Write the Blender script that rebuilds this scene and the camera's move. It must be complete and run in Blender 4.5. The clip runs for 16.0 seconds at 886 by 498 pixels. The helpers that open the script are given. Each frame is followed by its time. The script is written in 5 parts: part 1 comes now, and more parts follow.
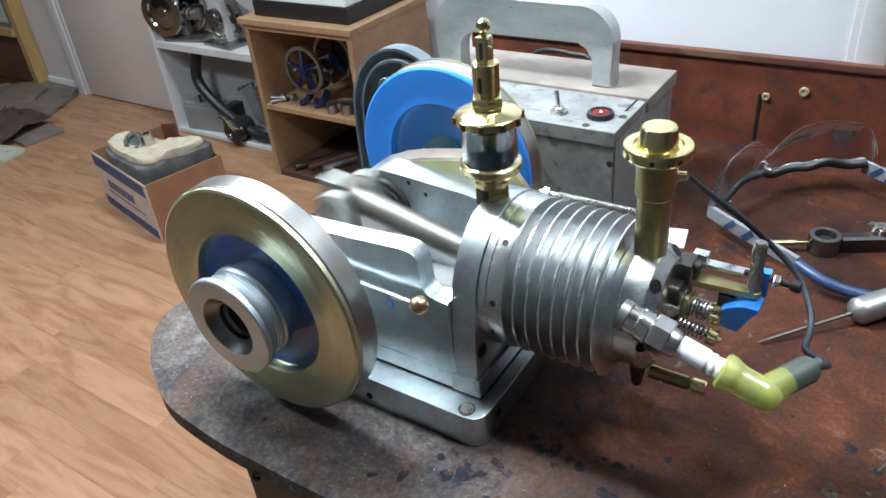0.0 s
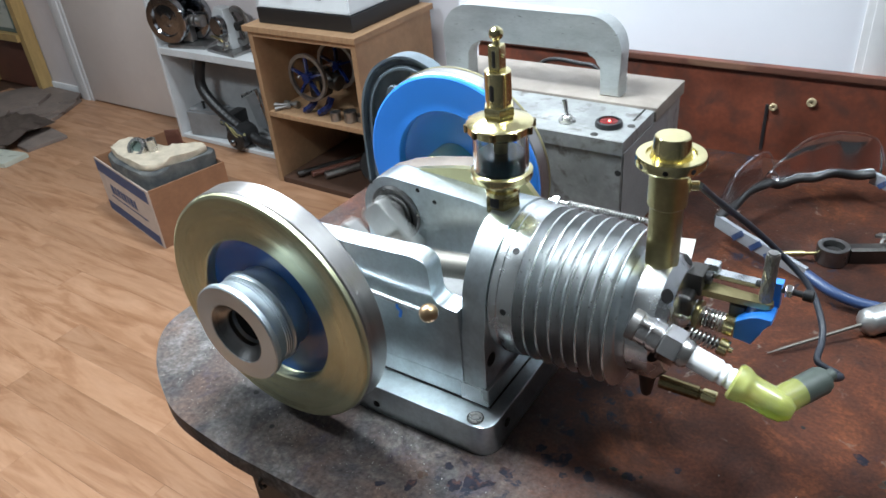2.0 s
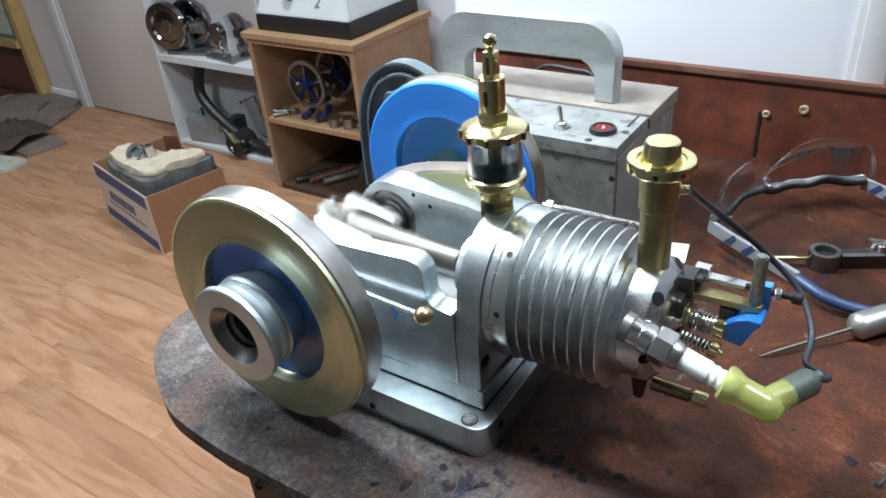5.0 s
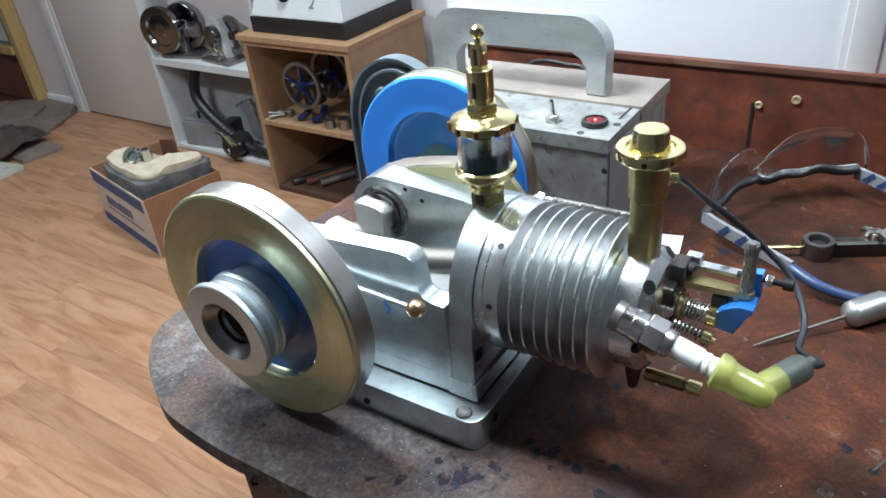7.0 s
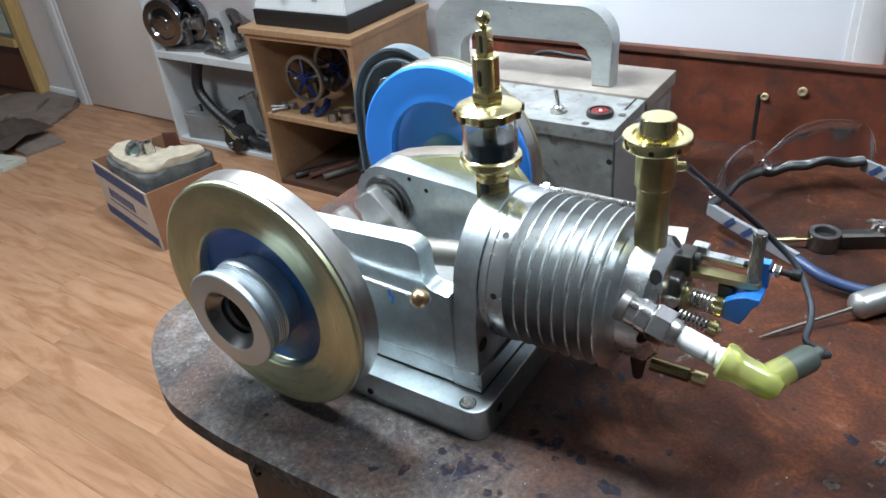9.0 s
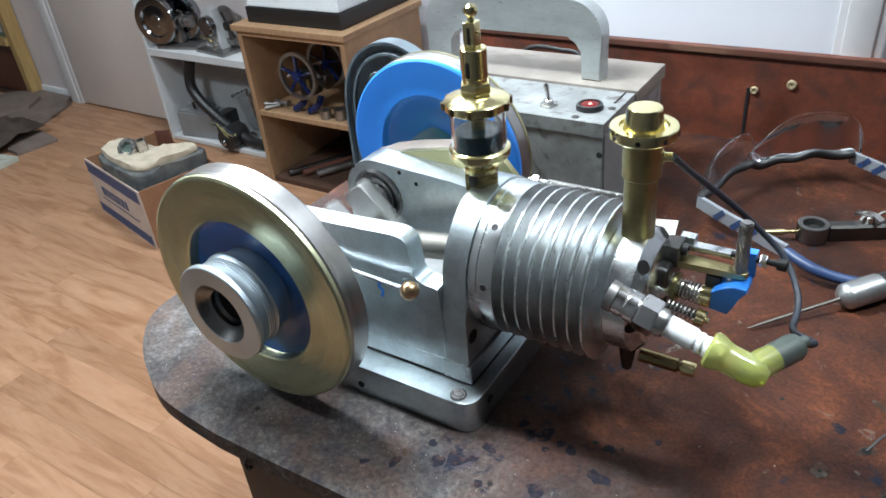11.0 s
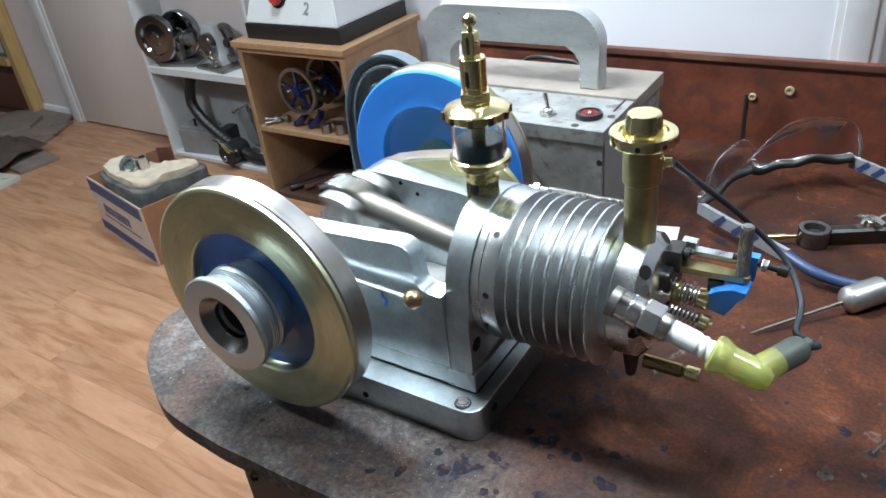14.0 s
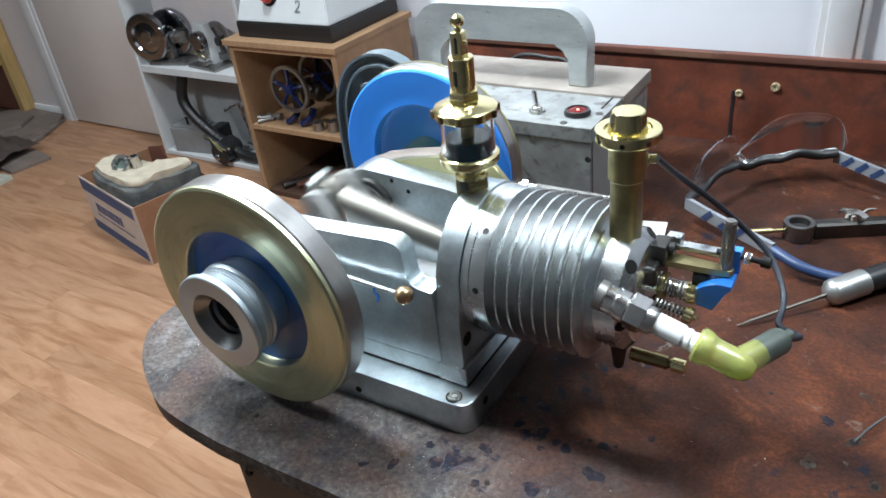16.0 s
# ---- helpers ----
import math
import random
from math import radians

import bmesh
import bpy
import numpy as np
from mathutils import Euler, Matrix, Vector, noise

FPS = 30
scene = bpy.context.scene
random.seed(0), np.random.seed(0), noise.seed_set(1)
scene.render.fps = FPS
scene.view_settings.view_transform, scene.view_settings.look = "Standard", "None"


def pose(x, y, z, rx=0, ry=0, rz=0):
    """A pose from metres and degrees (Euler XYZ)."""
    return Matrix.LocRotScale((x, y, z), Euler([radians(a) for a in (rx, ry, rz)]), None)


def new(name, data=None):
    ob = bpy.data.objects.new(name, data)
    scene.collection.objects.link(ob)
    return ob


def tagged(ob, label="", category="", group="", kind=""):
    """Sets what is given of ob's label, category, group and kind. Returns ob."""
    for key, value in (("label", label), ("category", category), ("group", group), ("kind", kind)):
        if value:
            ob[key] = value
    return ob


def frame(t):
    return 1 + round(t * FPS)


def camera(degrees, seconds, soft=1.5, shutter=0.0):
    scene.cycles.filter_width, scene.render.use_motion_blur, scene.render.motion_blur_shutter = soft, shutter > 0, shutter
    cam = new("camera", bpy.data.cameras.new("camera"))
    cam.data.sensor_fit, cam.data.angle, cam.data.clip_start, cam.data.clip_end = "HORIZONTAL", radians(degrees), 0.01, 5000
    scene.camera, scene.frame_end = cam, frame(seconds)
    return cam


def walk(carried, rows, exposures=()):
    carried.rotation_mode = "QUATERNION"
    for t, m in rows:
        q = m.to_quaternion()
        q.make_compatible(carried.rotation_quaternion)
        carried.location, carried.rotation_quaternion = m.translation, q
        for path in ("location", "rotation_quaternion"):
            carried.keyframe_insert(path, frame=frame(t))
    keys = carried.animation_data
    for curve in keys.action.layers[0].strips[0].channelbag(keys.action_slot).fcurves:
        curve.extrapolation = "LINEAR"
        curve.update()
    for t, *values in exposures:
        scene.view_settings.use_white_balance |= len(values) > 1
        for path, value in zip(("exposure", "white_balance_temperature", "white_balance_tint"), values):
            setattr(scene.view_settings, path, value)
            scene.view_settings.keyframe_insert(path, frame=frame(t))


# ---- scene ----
BENCH = 0.85          # height of the bench top above the floor
cam = camera(61.8, 16.0, soft=1.6, shutter=0.5)
# seconds, eye (metres, height above the bench), yaw, pitch, roll (degrees)
PATH = [
    (0, 0.2955, -0.3506, 0.3356, 36.24, -32.74, -5.91),
    (0.5, 0.2954, -0.3525, 0.3364, 36.26, -32.54, -5.84),
    (1, 0.2943, -0.3511, 0.3356, 36.23, -32.40, -5.64),
    (1.5, 0.2935, -0.3537, 0.3364, 36.18, -32.21, -5.57),
    (2, 0.2905, -0.3528, 0.3353, 36.21, -32.11, -5.45),
    (2.5, 0.2932, -0.3529, 0.3343, 36.13, -32.03, -5.39),
    (3, 0.2912, -0.3518, 0.3328, 36.08, -32.08, -5.26),
    (3.5, 0.2920, -0.3549, 0.3334, 36.06, -31.99, -5.16),
    (4, 0.2942, -0.3561, 0.3367, 36.01, -31.86, -5.11),
    (6.5, 0.2968, -0.3568, 0.3342, 35.96, -31.30, -5.84),
    (7, 0.3000, -0.3558, 0.3322, 35.95, -31.56, -6.11),
    (7.5, 0.2987, -0.3561, 0.3317, 36.07, -31.58, -6.12),
    (8, 0.2980, -0.3571, 0.3304, 36.10, -31.55, -6.09),
    (8.5, 0.2979, -0.3563, 0.3290, 36.22, -31.78, -6.04),
    (11, 0.3023, -0.3571, 0.3262, 35.75, -32.15, -6.11),
    (11.5, 0.3026, -0.3553, 0.3245, 35.64, -32.17, -6.31),
    (12, 0.3014, -0.3574, 0.3258, 35.53, -32.21, -6.29),
    (12.5, 0.3013, -0.3588, 0.3275, 35.53, -32.15, -6.30),
    (13, 0.3017, -0.3595, 0.3287, 35.70, -31.50, -6.44),
    (13.5, 0.3019, -0.3608, 0.3280, 35.73, -31.28, -6.59),
    (14, 0.3033, -0.3596, 0.3250, 35.77, -31.14, -6.97),
    (14.5, 0.3020, -0.3599, 0.3249, 35.82, -31.22, -6.92),
    (15, 0.3050, -0.3625, 0.3268, 35.51, -31.43, -6.83),
    (15.5, 0.3072, -0.3635, 0.3297, 35.33, -31.38, -6.92),
    (16, 0.3087, -0.3639, 0.3284, 35.24, -31.44, -7.12),
]
walk(cam, [(t, pose(x, y, BENCH + z, 90 + pitch, 0, yaw) @ pose(0, 0, 0, 0, 0, roll)) for t, x, y, z, yaw, pitch, roll in PATH])

# ---- light ----
world = bpy.data.worlds.new("world")
scene.world = world
world.use_nodes = True
world.node_tree.nodes["Background"].inputs[0].default_value = (0.75, 0.8, 0.9, 1)
world.node_tree.nodes["Background"].inputs[1].default_value = 0.05


def ceiling_lamp(x, y, z, sx, sy, watts, colour, turn=0):
    data = bpy.data.lights.new("ceiling_lamp_light", "AREA")
    data.shape, data.size, data.size_y, data.energy, data.color = "RECTANGLE", sx, sy, watts, colour
    ob = new("ceiling_lamp_light", data)
    ob.matrix_world = pose(x, y, z, 0, 0, turn)
    return ob


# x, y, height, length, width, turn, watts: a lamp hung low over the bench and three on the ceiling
# all out of view; the second is a fill added over the open floor
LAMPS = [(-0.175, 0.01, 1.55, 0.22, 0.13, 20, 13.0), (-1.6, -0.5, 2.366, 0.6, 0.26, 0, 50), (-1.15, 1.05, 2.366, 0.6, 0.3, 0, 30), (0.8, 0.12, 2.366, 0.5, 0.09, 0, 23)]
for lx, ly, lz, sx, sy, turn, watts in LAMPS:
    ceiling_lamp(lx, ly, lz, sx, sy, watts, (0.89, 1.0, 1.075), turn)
scene.view_settings.exposure = 0.06


# ---- helpers for building (lengths in millimetres) ----
def bm_new():
    return bmesh.new()


def box(bm, x0, x1, y0, y1, z0, z1, bev=0.0, seg=2):
    made = bmesh.ops.create_cube(bm, size=1.0)["verts"]
    bmesh.ops.transform(bm, matrix=Matrix.LocRotScale(((x0 + x1) / 2, (y0 + y1) / 2, (z0 + z1) / 2), None, (abs(x1 - x0), abs(y1 - y0), abs(z1 - z0))), verts=made)
    if bev:
        edges = list({e for v in made for e in v.link_edges})
        bmesh.ops.bevel(bm, geom=edges, offset=bev, segments=seg, affect="EDGES", profile=0.5)
    return bm


AXIS = {"x": Matrix(((0, 0, 1, 0), (0, 1, 0, 0), (-1, 0, 0, 0), (0, 0, 0, 1))), "-x": Matrix(((0, 0, -1, 0), (0, 1, 0, 0), (1, 0, 0, 0), (0, 0, 0, 1))),
        "y": Matrix(((1, 0, 0, 0), (0, 0, 1, 0), (0, -1, 0, 0), (0, 0, 0, 1))), "z": Matrix.Identity(4)}


def lathe(bm, profile, axis="z", at=(0, 0, 0), seg=48, turn=None):
    """Turns a profile of (radius, height) about an axis; closed at both ends where the radius is 0."""
    m = Matrix.Translation(at) @ (turn or AXIS[axis])
    rings = []
    for r, h in profile:
        if r < 1e-6:
            rings.append([bm.verts.new(m @ Vector((0, 0, h)))])
        else:
            rings.append([bm.verts.new(m @ Vector((r * math.cos(2 * math.pi * k / seg), r * math.sin(2 * math.pi * k / seg), h))) for k in range(seg)])
    for a, b in zip(rings, rings[1:]):
        for k in range(seg):
            j = (k + 1) % seg
            if len(a) == 1 and len(b) == 1:
                break
            if len(a) == 1:
                bm.faces.new((a[0], b[j], b[k]))
            elif len(b) == 1:
                bm.faces.new((a[k], a[j], b[0]))
            else:
                bm.faces.new((a[k], a[j], b[j], b[k]))
    return bm


def prism(bm, outline, axis, a, b, bev=0.0, seg=2):
    """A polygon of (u, v) drawn out along an axis from a to b: x takes (y, z), y takes (x, z), z takes (x, y)."""
    def put(u, v, w):
        return {"x": (w, u, v), "y": (u, w, v), "z": (u, v, w)}[axis]
    low = [bm.verts.new(put(u, v, a)) for u, v in outline]
    high = [bm.verts.new(put(u, v, b)) for u, v in outline]
    n = len(outline)
    faces = [bm.faces.new(low), bm.faces.new(high[::-1])]
    for k in range(n):
        j = (k + 1) % n
        faces.append(bm.faces.new((low[k], high[k], high[j], low[j])))
    if bev:
        edges = [e for f in faces[:2] for e in f.edges]
        bmesh.ops.bevel(bm, geom=edges, offset=bev, segments=seg, affect="EDGES", profile=0.5)
    return bm


def arc(cx, cy, r, a0, a1, n=12):
    return [(cx + r * math.cos(radians(a0 + (a1 - a0) * k / n)), cy + r * math.sin(radians(a0 + (a1 - a0) * k / n))) for k in range(n + 1)]


def smooth_path(points, n=8):
    pts = [Vector(p) for p in points]
    out = []
    for i in range(len(pts) - 1):
        p0, p1, p2, p3 = pts[max(i - 1, 0)], pts[i], pts[i + 1], pts[min(i + 2, len(pts) - 1)]
        for k in range(n):
            t = k / n
            out.append(0.5 * (2 * p1 + (p2 - p0) * t + (2 * p0 - 5 * p1 + 4 * p2 - p3) * t * t + (3 * p1 - p0 - 3 * p2 + p3) * t ** 3))
    return out + [pts[-1]]


def sweep(bm, path, section, up=(0, 0, 1)):
    """Sweeps a closed section of (side, up) along a path; section may be a function of the share of the way."""
    path = [Vector(p) for p in path]
    rings, ref = [], Vector(up)
    for i, p in enumerate(path):
        d = (path[min(i + 1, len(path) - 1)] - path[max(i - 1, 0)]).normalized()
        side = d.cross(ref)
        if side.length < 1e-3:
            side = d.cross(Vector((1, 0.3, 0)))
        side.normalize()
        top = side.cross(d)
        ref = top
        sec = section(i / (len(path) - 1)) if callable(section) else section
        rings.append([bm.verts.new(p + side * u + top * v) for u, v in sec])
    n = len(rings[0])
    for a, b in zip(rings, rings[1:]):
        for k in range(n):
            bm.faces.new((a[k], a[(k + 1) % n], b[(k + 1) % n], b[k]))
    bm.faces.new(rings[0][::-1])
    bm.faces.new(rings[-1])
    return bm


def tube(bm, points, r, n=8, seg=10):
    return sweep(bm, smooth_path(points, n), arc(0, 0, r, 0, 360 - 360 / seg, seg - 1))


def ball(bm, at, r, seg=20):
    return lathe(bm, [(r * math.sin(math.pi * k / 12) if 0 < k < 12 else 0, -r * math.cos(math.pi * k / 12)) for k in range(13)], "z", at, seg)


def hexbar(bm, r, h0, h1, axis="z", at=(0, 0, 0), turn=None):
    """A hexagon nut with chamfered ends; r is half the width over the corners."""
    c = 0.09 * r
    return lathe(bm, [(0, h0), (r * 0.93, h0), (r, h0 + c), (r, h1 - c), (r * 0.93, h1), (0, h1)], axis, at, 6, turn)


PLAN = [1.0, Vector((0, 0, 0)), 0.0]      # size, shift and level of the part of the place that is being built


def plan(size=1.0, x=0.0, y=0.0, level=0.0):
    PLAN[:] = [size, Vector((x, y, 0)), level]


def planned(x, y, z):
    k, off, level = PLAN
    return Vector((off.x + k * x, off.y + k * y, level + k * (z - level)))


def finish(name, bm, mat, sharp=35):
    bmesh.ops.recalc_face_normals(bm, faces=bm.faces)
    bm.transform(Matrix.Scale(PLAN[0], 4))
    bm.transform(Matrix.Scale(0.001, 4))
    me = bpy.data.meshes.new(name)
    bm.to_mesh(me)
    bm.free()
    for p in me.polygons:
        p.use_smooth = True
    me.set_sharp_from_angle(angle=radians(sharp))
    for m in (mat if isinstance(mat, (list, tuple)) else (mat,)):
        me.materials.append(m)
    return me


def part(name, bm, mat, parent, label="", sharp=35):
    ob = new(name, finish(name, bm, mat, sharp))
    ob.parent = parent
    flat = ob.modifiers.new("flat_faces", "WEIGHTED_NORMAL")
    flat.keep_sharp, flat.weight = True, 80
    if label:
        ob["label"] = label
    return ob


def thing(name, label, category, x=0, y=0, z=0, rz=0, group="", rx=0, ry=0):
    """An Empty at the base of a thing; x, y, z in millimetres, z from the floor."""
    ob = new(name)
    ob.empty_display_size = 0.02
    ob.matrix_basis = pose(*(planned(x, y, z) / 1000), rx, ry, rz)
    return tagged(ob, label, category, group)


def structure(name, bm, mat, label="", category=""):
    """A piece of the setting, at the origin."""
    k, off, level = PLAN
    bm.transform(Matrix.Translation(off) @ Matrix.Scale(k, 4))
    PLAN[0] = 1.0
    ob = new(name, finish(name, bm, mat))
    PLAN[0] = k
    return tagged(ob, label, category, kind="structure")


B = BENCH * 1000


# ---- materials ----
def material(name, base, rough=0.5, metal=0.0, dark=0.7, scale=40.0, bump=0.1, rough_var=0.12, fine=6.0, stretch=(1, 1, 1), second=None, second_amount=0.5,
             second_scale=6.0, second_sharp=0.12, coat=0.0, detail=6.0, dist=0.0005, aniso=0.0):
    """A surface with grain at two scales: a colour that varies by noise, a second colour in patches, uneven gloss and a fine relief."""
    mat = bpy.data.materials.new(name)
    mat.use_nodes = True
    nt = mat.node_tree
    n, l = nt.nodes, nt.links
    b = n["Principled BSDF"]
    co = n.new("ShaderNodeTexCoord")
    mp = n.new("ShaderNodeMapping")
    mp.inputs["Scale"].default_value = stretch
    l.new(co.outputs["Object"], mp.inputs["Vector"])

    def noise_tex(s, d=detail, w=0.0):
        t = n.new("ShaderNodeTexNoise")
        t.inputs["Scale"].default_value, t.inputs["Detail"].default_value, t.inputs["Distortion"].default_value = s, d, w
        l.new(mp.outputs[0], t.inputs["Vector"])
        return t

    def ramp(src, lo, hi, a=0.3, z=0.7):
        r = n.new("ShaderNodeValToRGB")
        r.color_ramp.elements[0].position, r.color_ramp.elements[1].position = a, z
        r.color_ramp.elements[0].color, r.color_ramp.elements[1].color = (*lo, 1), (*hi, 1)
        l.new(src, r.inputs[0])
        return r
    big, small = noise_tex(scale), noise_tex(scale * fine)
    col = ramp(big.outputs["Fac"], [c * dark for c in base], base)
    mixf = n.new("ShaderNodeMix")
    mixf.data_type, mixf.blend_type = "RGBA", "MULTIPLY"
    mixf.inputs[0].default_value = 0.5
    l.new(col.outputs[0], mixf.inputs[6])
    l.new(ramp(small.outputs["Fac"], (dark,) * 3, (1, 1, 1)).outputs[0], mixf.inputs[7])
    out = mixf.outputs[2]
    if second:
        t = noise_tex(second_scale, 8, 0.4)
        mask = ramp(t.outputs["Fac"], (0, 0, 0), (1, 1, 1), 1 - second_amount - second_sharp, 1 - second_amount + second_sharp)
        mix2 = n.new("ShaderNodeMix")
        mix2.data_type = "RGBA"
        l.new(mask.outputs[0], mix2.inputs[0])
        l.new(out, mix2.inputs[6])
        mix2.inputs[7].default_value = (*second, 1)
        out = mix2.outputs[2]
    l.new(out, b.inputs["Base Color"])
    mr = n.new("ShaderNodeMapRange")
    mr.inputs["To Min"].default_value, mr.inputs["To Max"].default_value = max(rough - rough_var, 0.02), min(rough + rough_var, 1)
    l.new(big.outputs["Fac"], mr.inputs["Value"])
    l.new(mr.outputs[0], b.inputs["Roughness"])
    b.inputs["Metallic"].default_value = metal
    b.inputs["Coat Weight"].default_value = coat
    b.inputs["Anisotropic"].default_value = aniso
    if bump:
        bp = n.new("ShaderNodeBump")
        bp.inputs["Strength"].default_value, bp.inputs["Distance"].default_value = bump, dist
        l.new(small.outputs["Fac"], bp.inputs["Height"])
        l.new(bp.outputs[0], b.inputs["Normal"])
    return mat


def clear(name, colour, rough=0.03, ior=1.45, weight=1.0):
    mat = bpy.data.materials.new(name)
    mat.use_nodes = True
    b = mat.node_tree.nodes["Principled BSDF"]
    b.inputs["Base Color"].default_value = (*colour, 1)
    b.inputs["Roughness"].default_value, b.inputs["IOR"].default_value = rough, ior
    b.inputs["Transmission Weight"].default_value = weight
    return mat


M_ALU = material("machined_aluminium", (0.73, 0.815, 0.85), 0.31, 1.0, 0.74, 60, 0.14, rough_var=0.05)
M_ALU_BRIGHT = material("bright_aluminium", (0.80, 0.84, 0.86), 0.26, 1.0, 0.9, 60, 0.05)
M_ALU_CAST = material("dull_aluminium", (0.44, 0.47, 0.47), 0.48, 0.55, 0.8, 45, 0.12, second=(0.42, 0.41, 0.39), second_amount=0.3, second_scale=40)
M_BOX = material("scuffed_case_aluminium", (0.42, 0.435, 0.43), 0.42, 0.6, 0.62, 30, 0.15, second=(0.15, 0.14, 0.13), second_amount=0.37, second_scale=95, second_sharp=0.08)
# darker copy of the dull aluminium, with shade put into its colour
M_SHADE_ALU = material("shaded_aluminium", (0.3, 0.3, 0.3), 0.5, 0.5, 0.8, 45, 0.12)
M_LID = material("stained_aluminium", (0.26, 0.225, 0.195), 0.5, 0.35, 0.8, 25, 0.1, second=(0.36, 0.32, 0.28), second_amount=0.4, second_scale=18)
M_HANDLE = material("brushed_handle_aluminium", (0.52, 0.55, 0.55), 0.36, 0.75, 0.82, 40, 0.1, stretch=(1, 1, 3), second=(0.22, 0.23, 0.22), second_amount=0.3, second_scale=170, second_sharp=0.05)
M_COLLAR = material("brushed_collar_aluminium", (0.52, 0.53, 0.52), 0.38, 0.9, 0.85, 50, 0.1)
M_HOUSING = material("brown_cast_metal", (0.30, 0.25, 0.21), 0.45, 0.5, 0.7, 45, 0.12)
M_STEEL = material("turned_steel", (0.66, 0.65, 0.63), 0.28, 1.0, 0.85, 80, 0.05)
M_STEEL_BRIGHT = material("plated_steel", (0.82, 0.82, 0.82), 0.18, 1.0, 0.9, 80, 0.03)
M_STEELDULL = material("dull_grey_steel", (0.42, 0.41, 0.4), 0.42, 1.0, 0.7, 30, 0.1)
M_RIM = material("brushed_rim_steel", (0.56, 0.55, 0.54), 0.3, 1.0, 0.85, 90, 0.06)
M_BEARING = material("bearing_steel", (0.3, 0.3, 0.3), 0.3, 1.0, 0.7, 60, 0.05)
M_CHROME = material("worn_chrome", (0.36, 0.375, 0.4), 0.13, 1.0, 0.75, 30, 0.02)
M_DARKSTEEL = material("dark_steel", (0.12, 0.115, 0.11), 0.42, 1.0, 0.7, 60, 0.1)
M_ROD = material("connecting_rod_metal", (0.19, 0.18, 0.16), 0.5, 1.0, 0.85, 60, 0.05)
M_WEB = material("pale_web_steel", (0.62, 0.62, 0.6), 0.38, 1.0, 0.85, 60, 0.05)
M_BRASS = material("polished_brass", (0.84, 0.75, 0.41), 0.18, 1.0, 0.88, 50, 0.02, rough_var=0.05)
M_BRASS_DULL = material("spun_brass", (0.61, 0.56, 0.31), 0.3, 1.0, 0.9, 50, 0.03, rough_var=0.06)
M_BRASS_DARK = material("tarnished_brass", (0.50, 0.43, 0.22), 0.33, 1.0, 0.75, 50, 0.04)
# brass with shadow in its base colour, for the nut, knurls and barrel
M_DARKBRASS = material("shadowed_brass", (0.30, 0.24, 0.12), 0.25, 1.0, 0.8, 50, 0.03)
M_CUP = material("dull_screw_brass", (0.45, 0.36, 0.22), 0.55, 0.4, 0.7, 90, 0.1)
M_BALL = material("copper_ball", (0.62, 0.42, 0.24), 0.32, 1.0, 0.85, 50, 0.02)
M_BRONZE = material("old_bronze", (0.10, 0.055, 0.04), 0.65, 0.2, 0.7, 50, 0.06)
M_BLUE = material("light_blue_enamel", (0.03, 0.22, 0.74), 0.32, 0.0, 0.93, 30, 0.02, coat=0.4)
M_NAVY = material("dark_blue_enamel", (0.02, 0.11, 0.36), 0.3, 0.0, 0.9, 30, 0.02, coat=0.5)
M_NAVYGLOSS = material("gloss_navy_enamel", (0.01, 0.02, 0.09), 0.12, 0.0, 0.9, 30, 0.02, coat=0.8)
M_BLACK = material("black_plastic", (0.015, 0.015, 0.016), 0.4, 0.0, 0.8, 60, 0.05)
M_PIT = material("dark_pit", (0.008, 0.007, 0.007), 0.95, 0.0, 0.7, 60, 0.1)
M_BLUEGREY = material("blue_rubber", (0.02, 0.045, 0.12), 0.45, 0.0, 0.85, 60, 0.05)
M_LEAD = material("dark_lead_rubber", (0.022, 0.027, 0.038), 0.5, 0.0, 0.85, 60, 0.05)
M_SLEEVE = material("grey_green_rubber", (0.075, 0.092, 0.08), 0.45, 0.0, 0.8, 60, 0.08)
M_SILVER = material("silver_plastic", (0.28, 0.30, 0.33), 0.35, 0.3, 0.85, 60, 0.03)
M_BOARD = material("stained_backboard", (0.17, 0.043, 0.021), 0.5, 0.0, 0.45, 26, 0.3, second=(0.05, 0.02, 0.014), second_amount=0.42, second_scale=48, second_sharp=0.12, fine=9, detail=9)
M_EDGE = material("worn_edge_wood", (0.11, 0.036, 0.02), 0.65, 0.0, 0.6, 20, 0.1, second=(0.34, 0.22, 0.13), second_amount=0.25, second_scale=12)
M_WALL = material("white_wall_panel", (0.60, 0.605, 0.645), 0.5, 0.0, 0.96, 5, 0.03)
M_WALLDIM = material("plain_pale_plaster", (0.33, 0.33, 0.34), 0.6, 0.0, 0.93, 5, 0.03)
M_WALLDARK = material("dark_grey_panel", (0.07, 0.07, 0.07), 0.6, 0.0, 0.8, 6, 0.05)
M_TRIM = material("white_gloss_trim", (0.72, 0.72, 0.73), 0.4, 0.0, 0.93, 20, 0.03)
M_WALLWARM = material("warm_grey_wall", (0.66, 0.60, 0.60), 0.55, 0.0, 0.94, 5, 0.03)
M_DOOR = material("pale_painted_door", (0.68, 0.62, 0.59), 0.5, 0.0, 0.95, 6, 0.03)
M_WOOD = material("pine_crate_wood", (0.42, 0.255, 0.14), 0.55, 0.0, 0.7, 9, 0.08, stretch=(6, 1, 1), second=(0.28, 0.15, 0.08), second_amount=0.35, second_scale=4)
M_PINE = material("yellow_pine", (0.5, 0.33, 0.13), 0.5, 0.0, 0.75, 9, 0.05, stretch=(6, 6, 1))
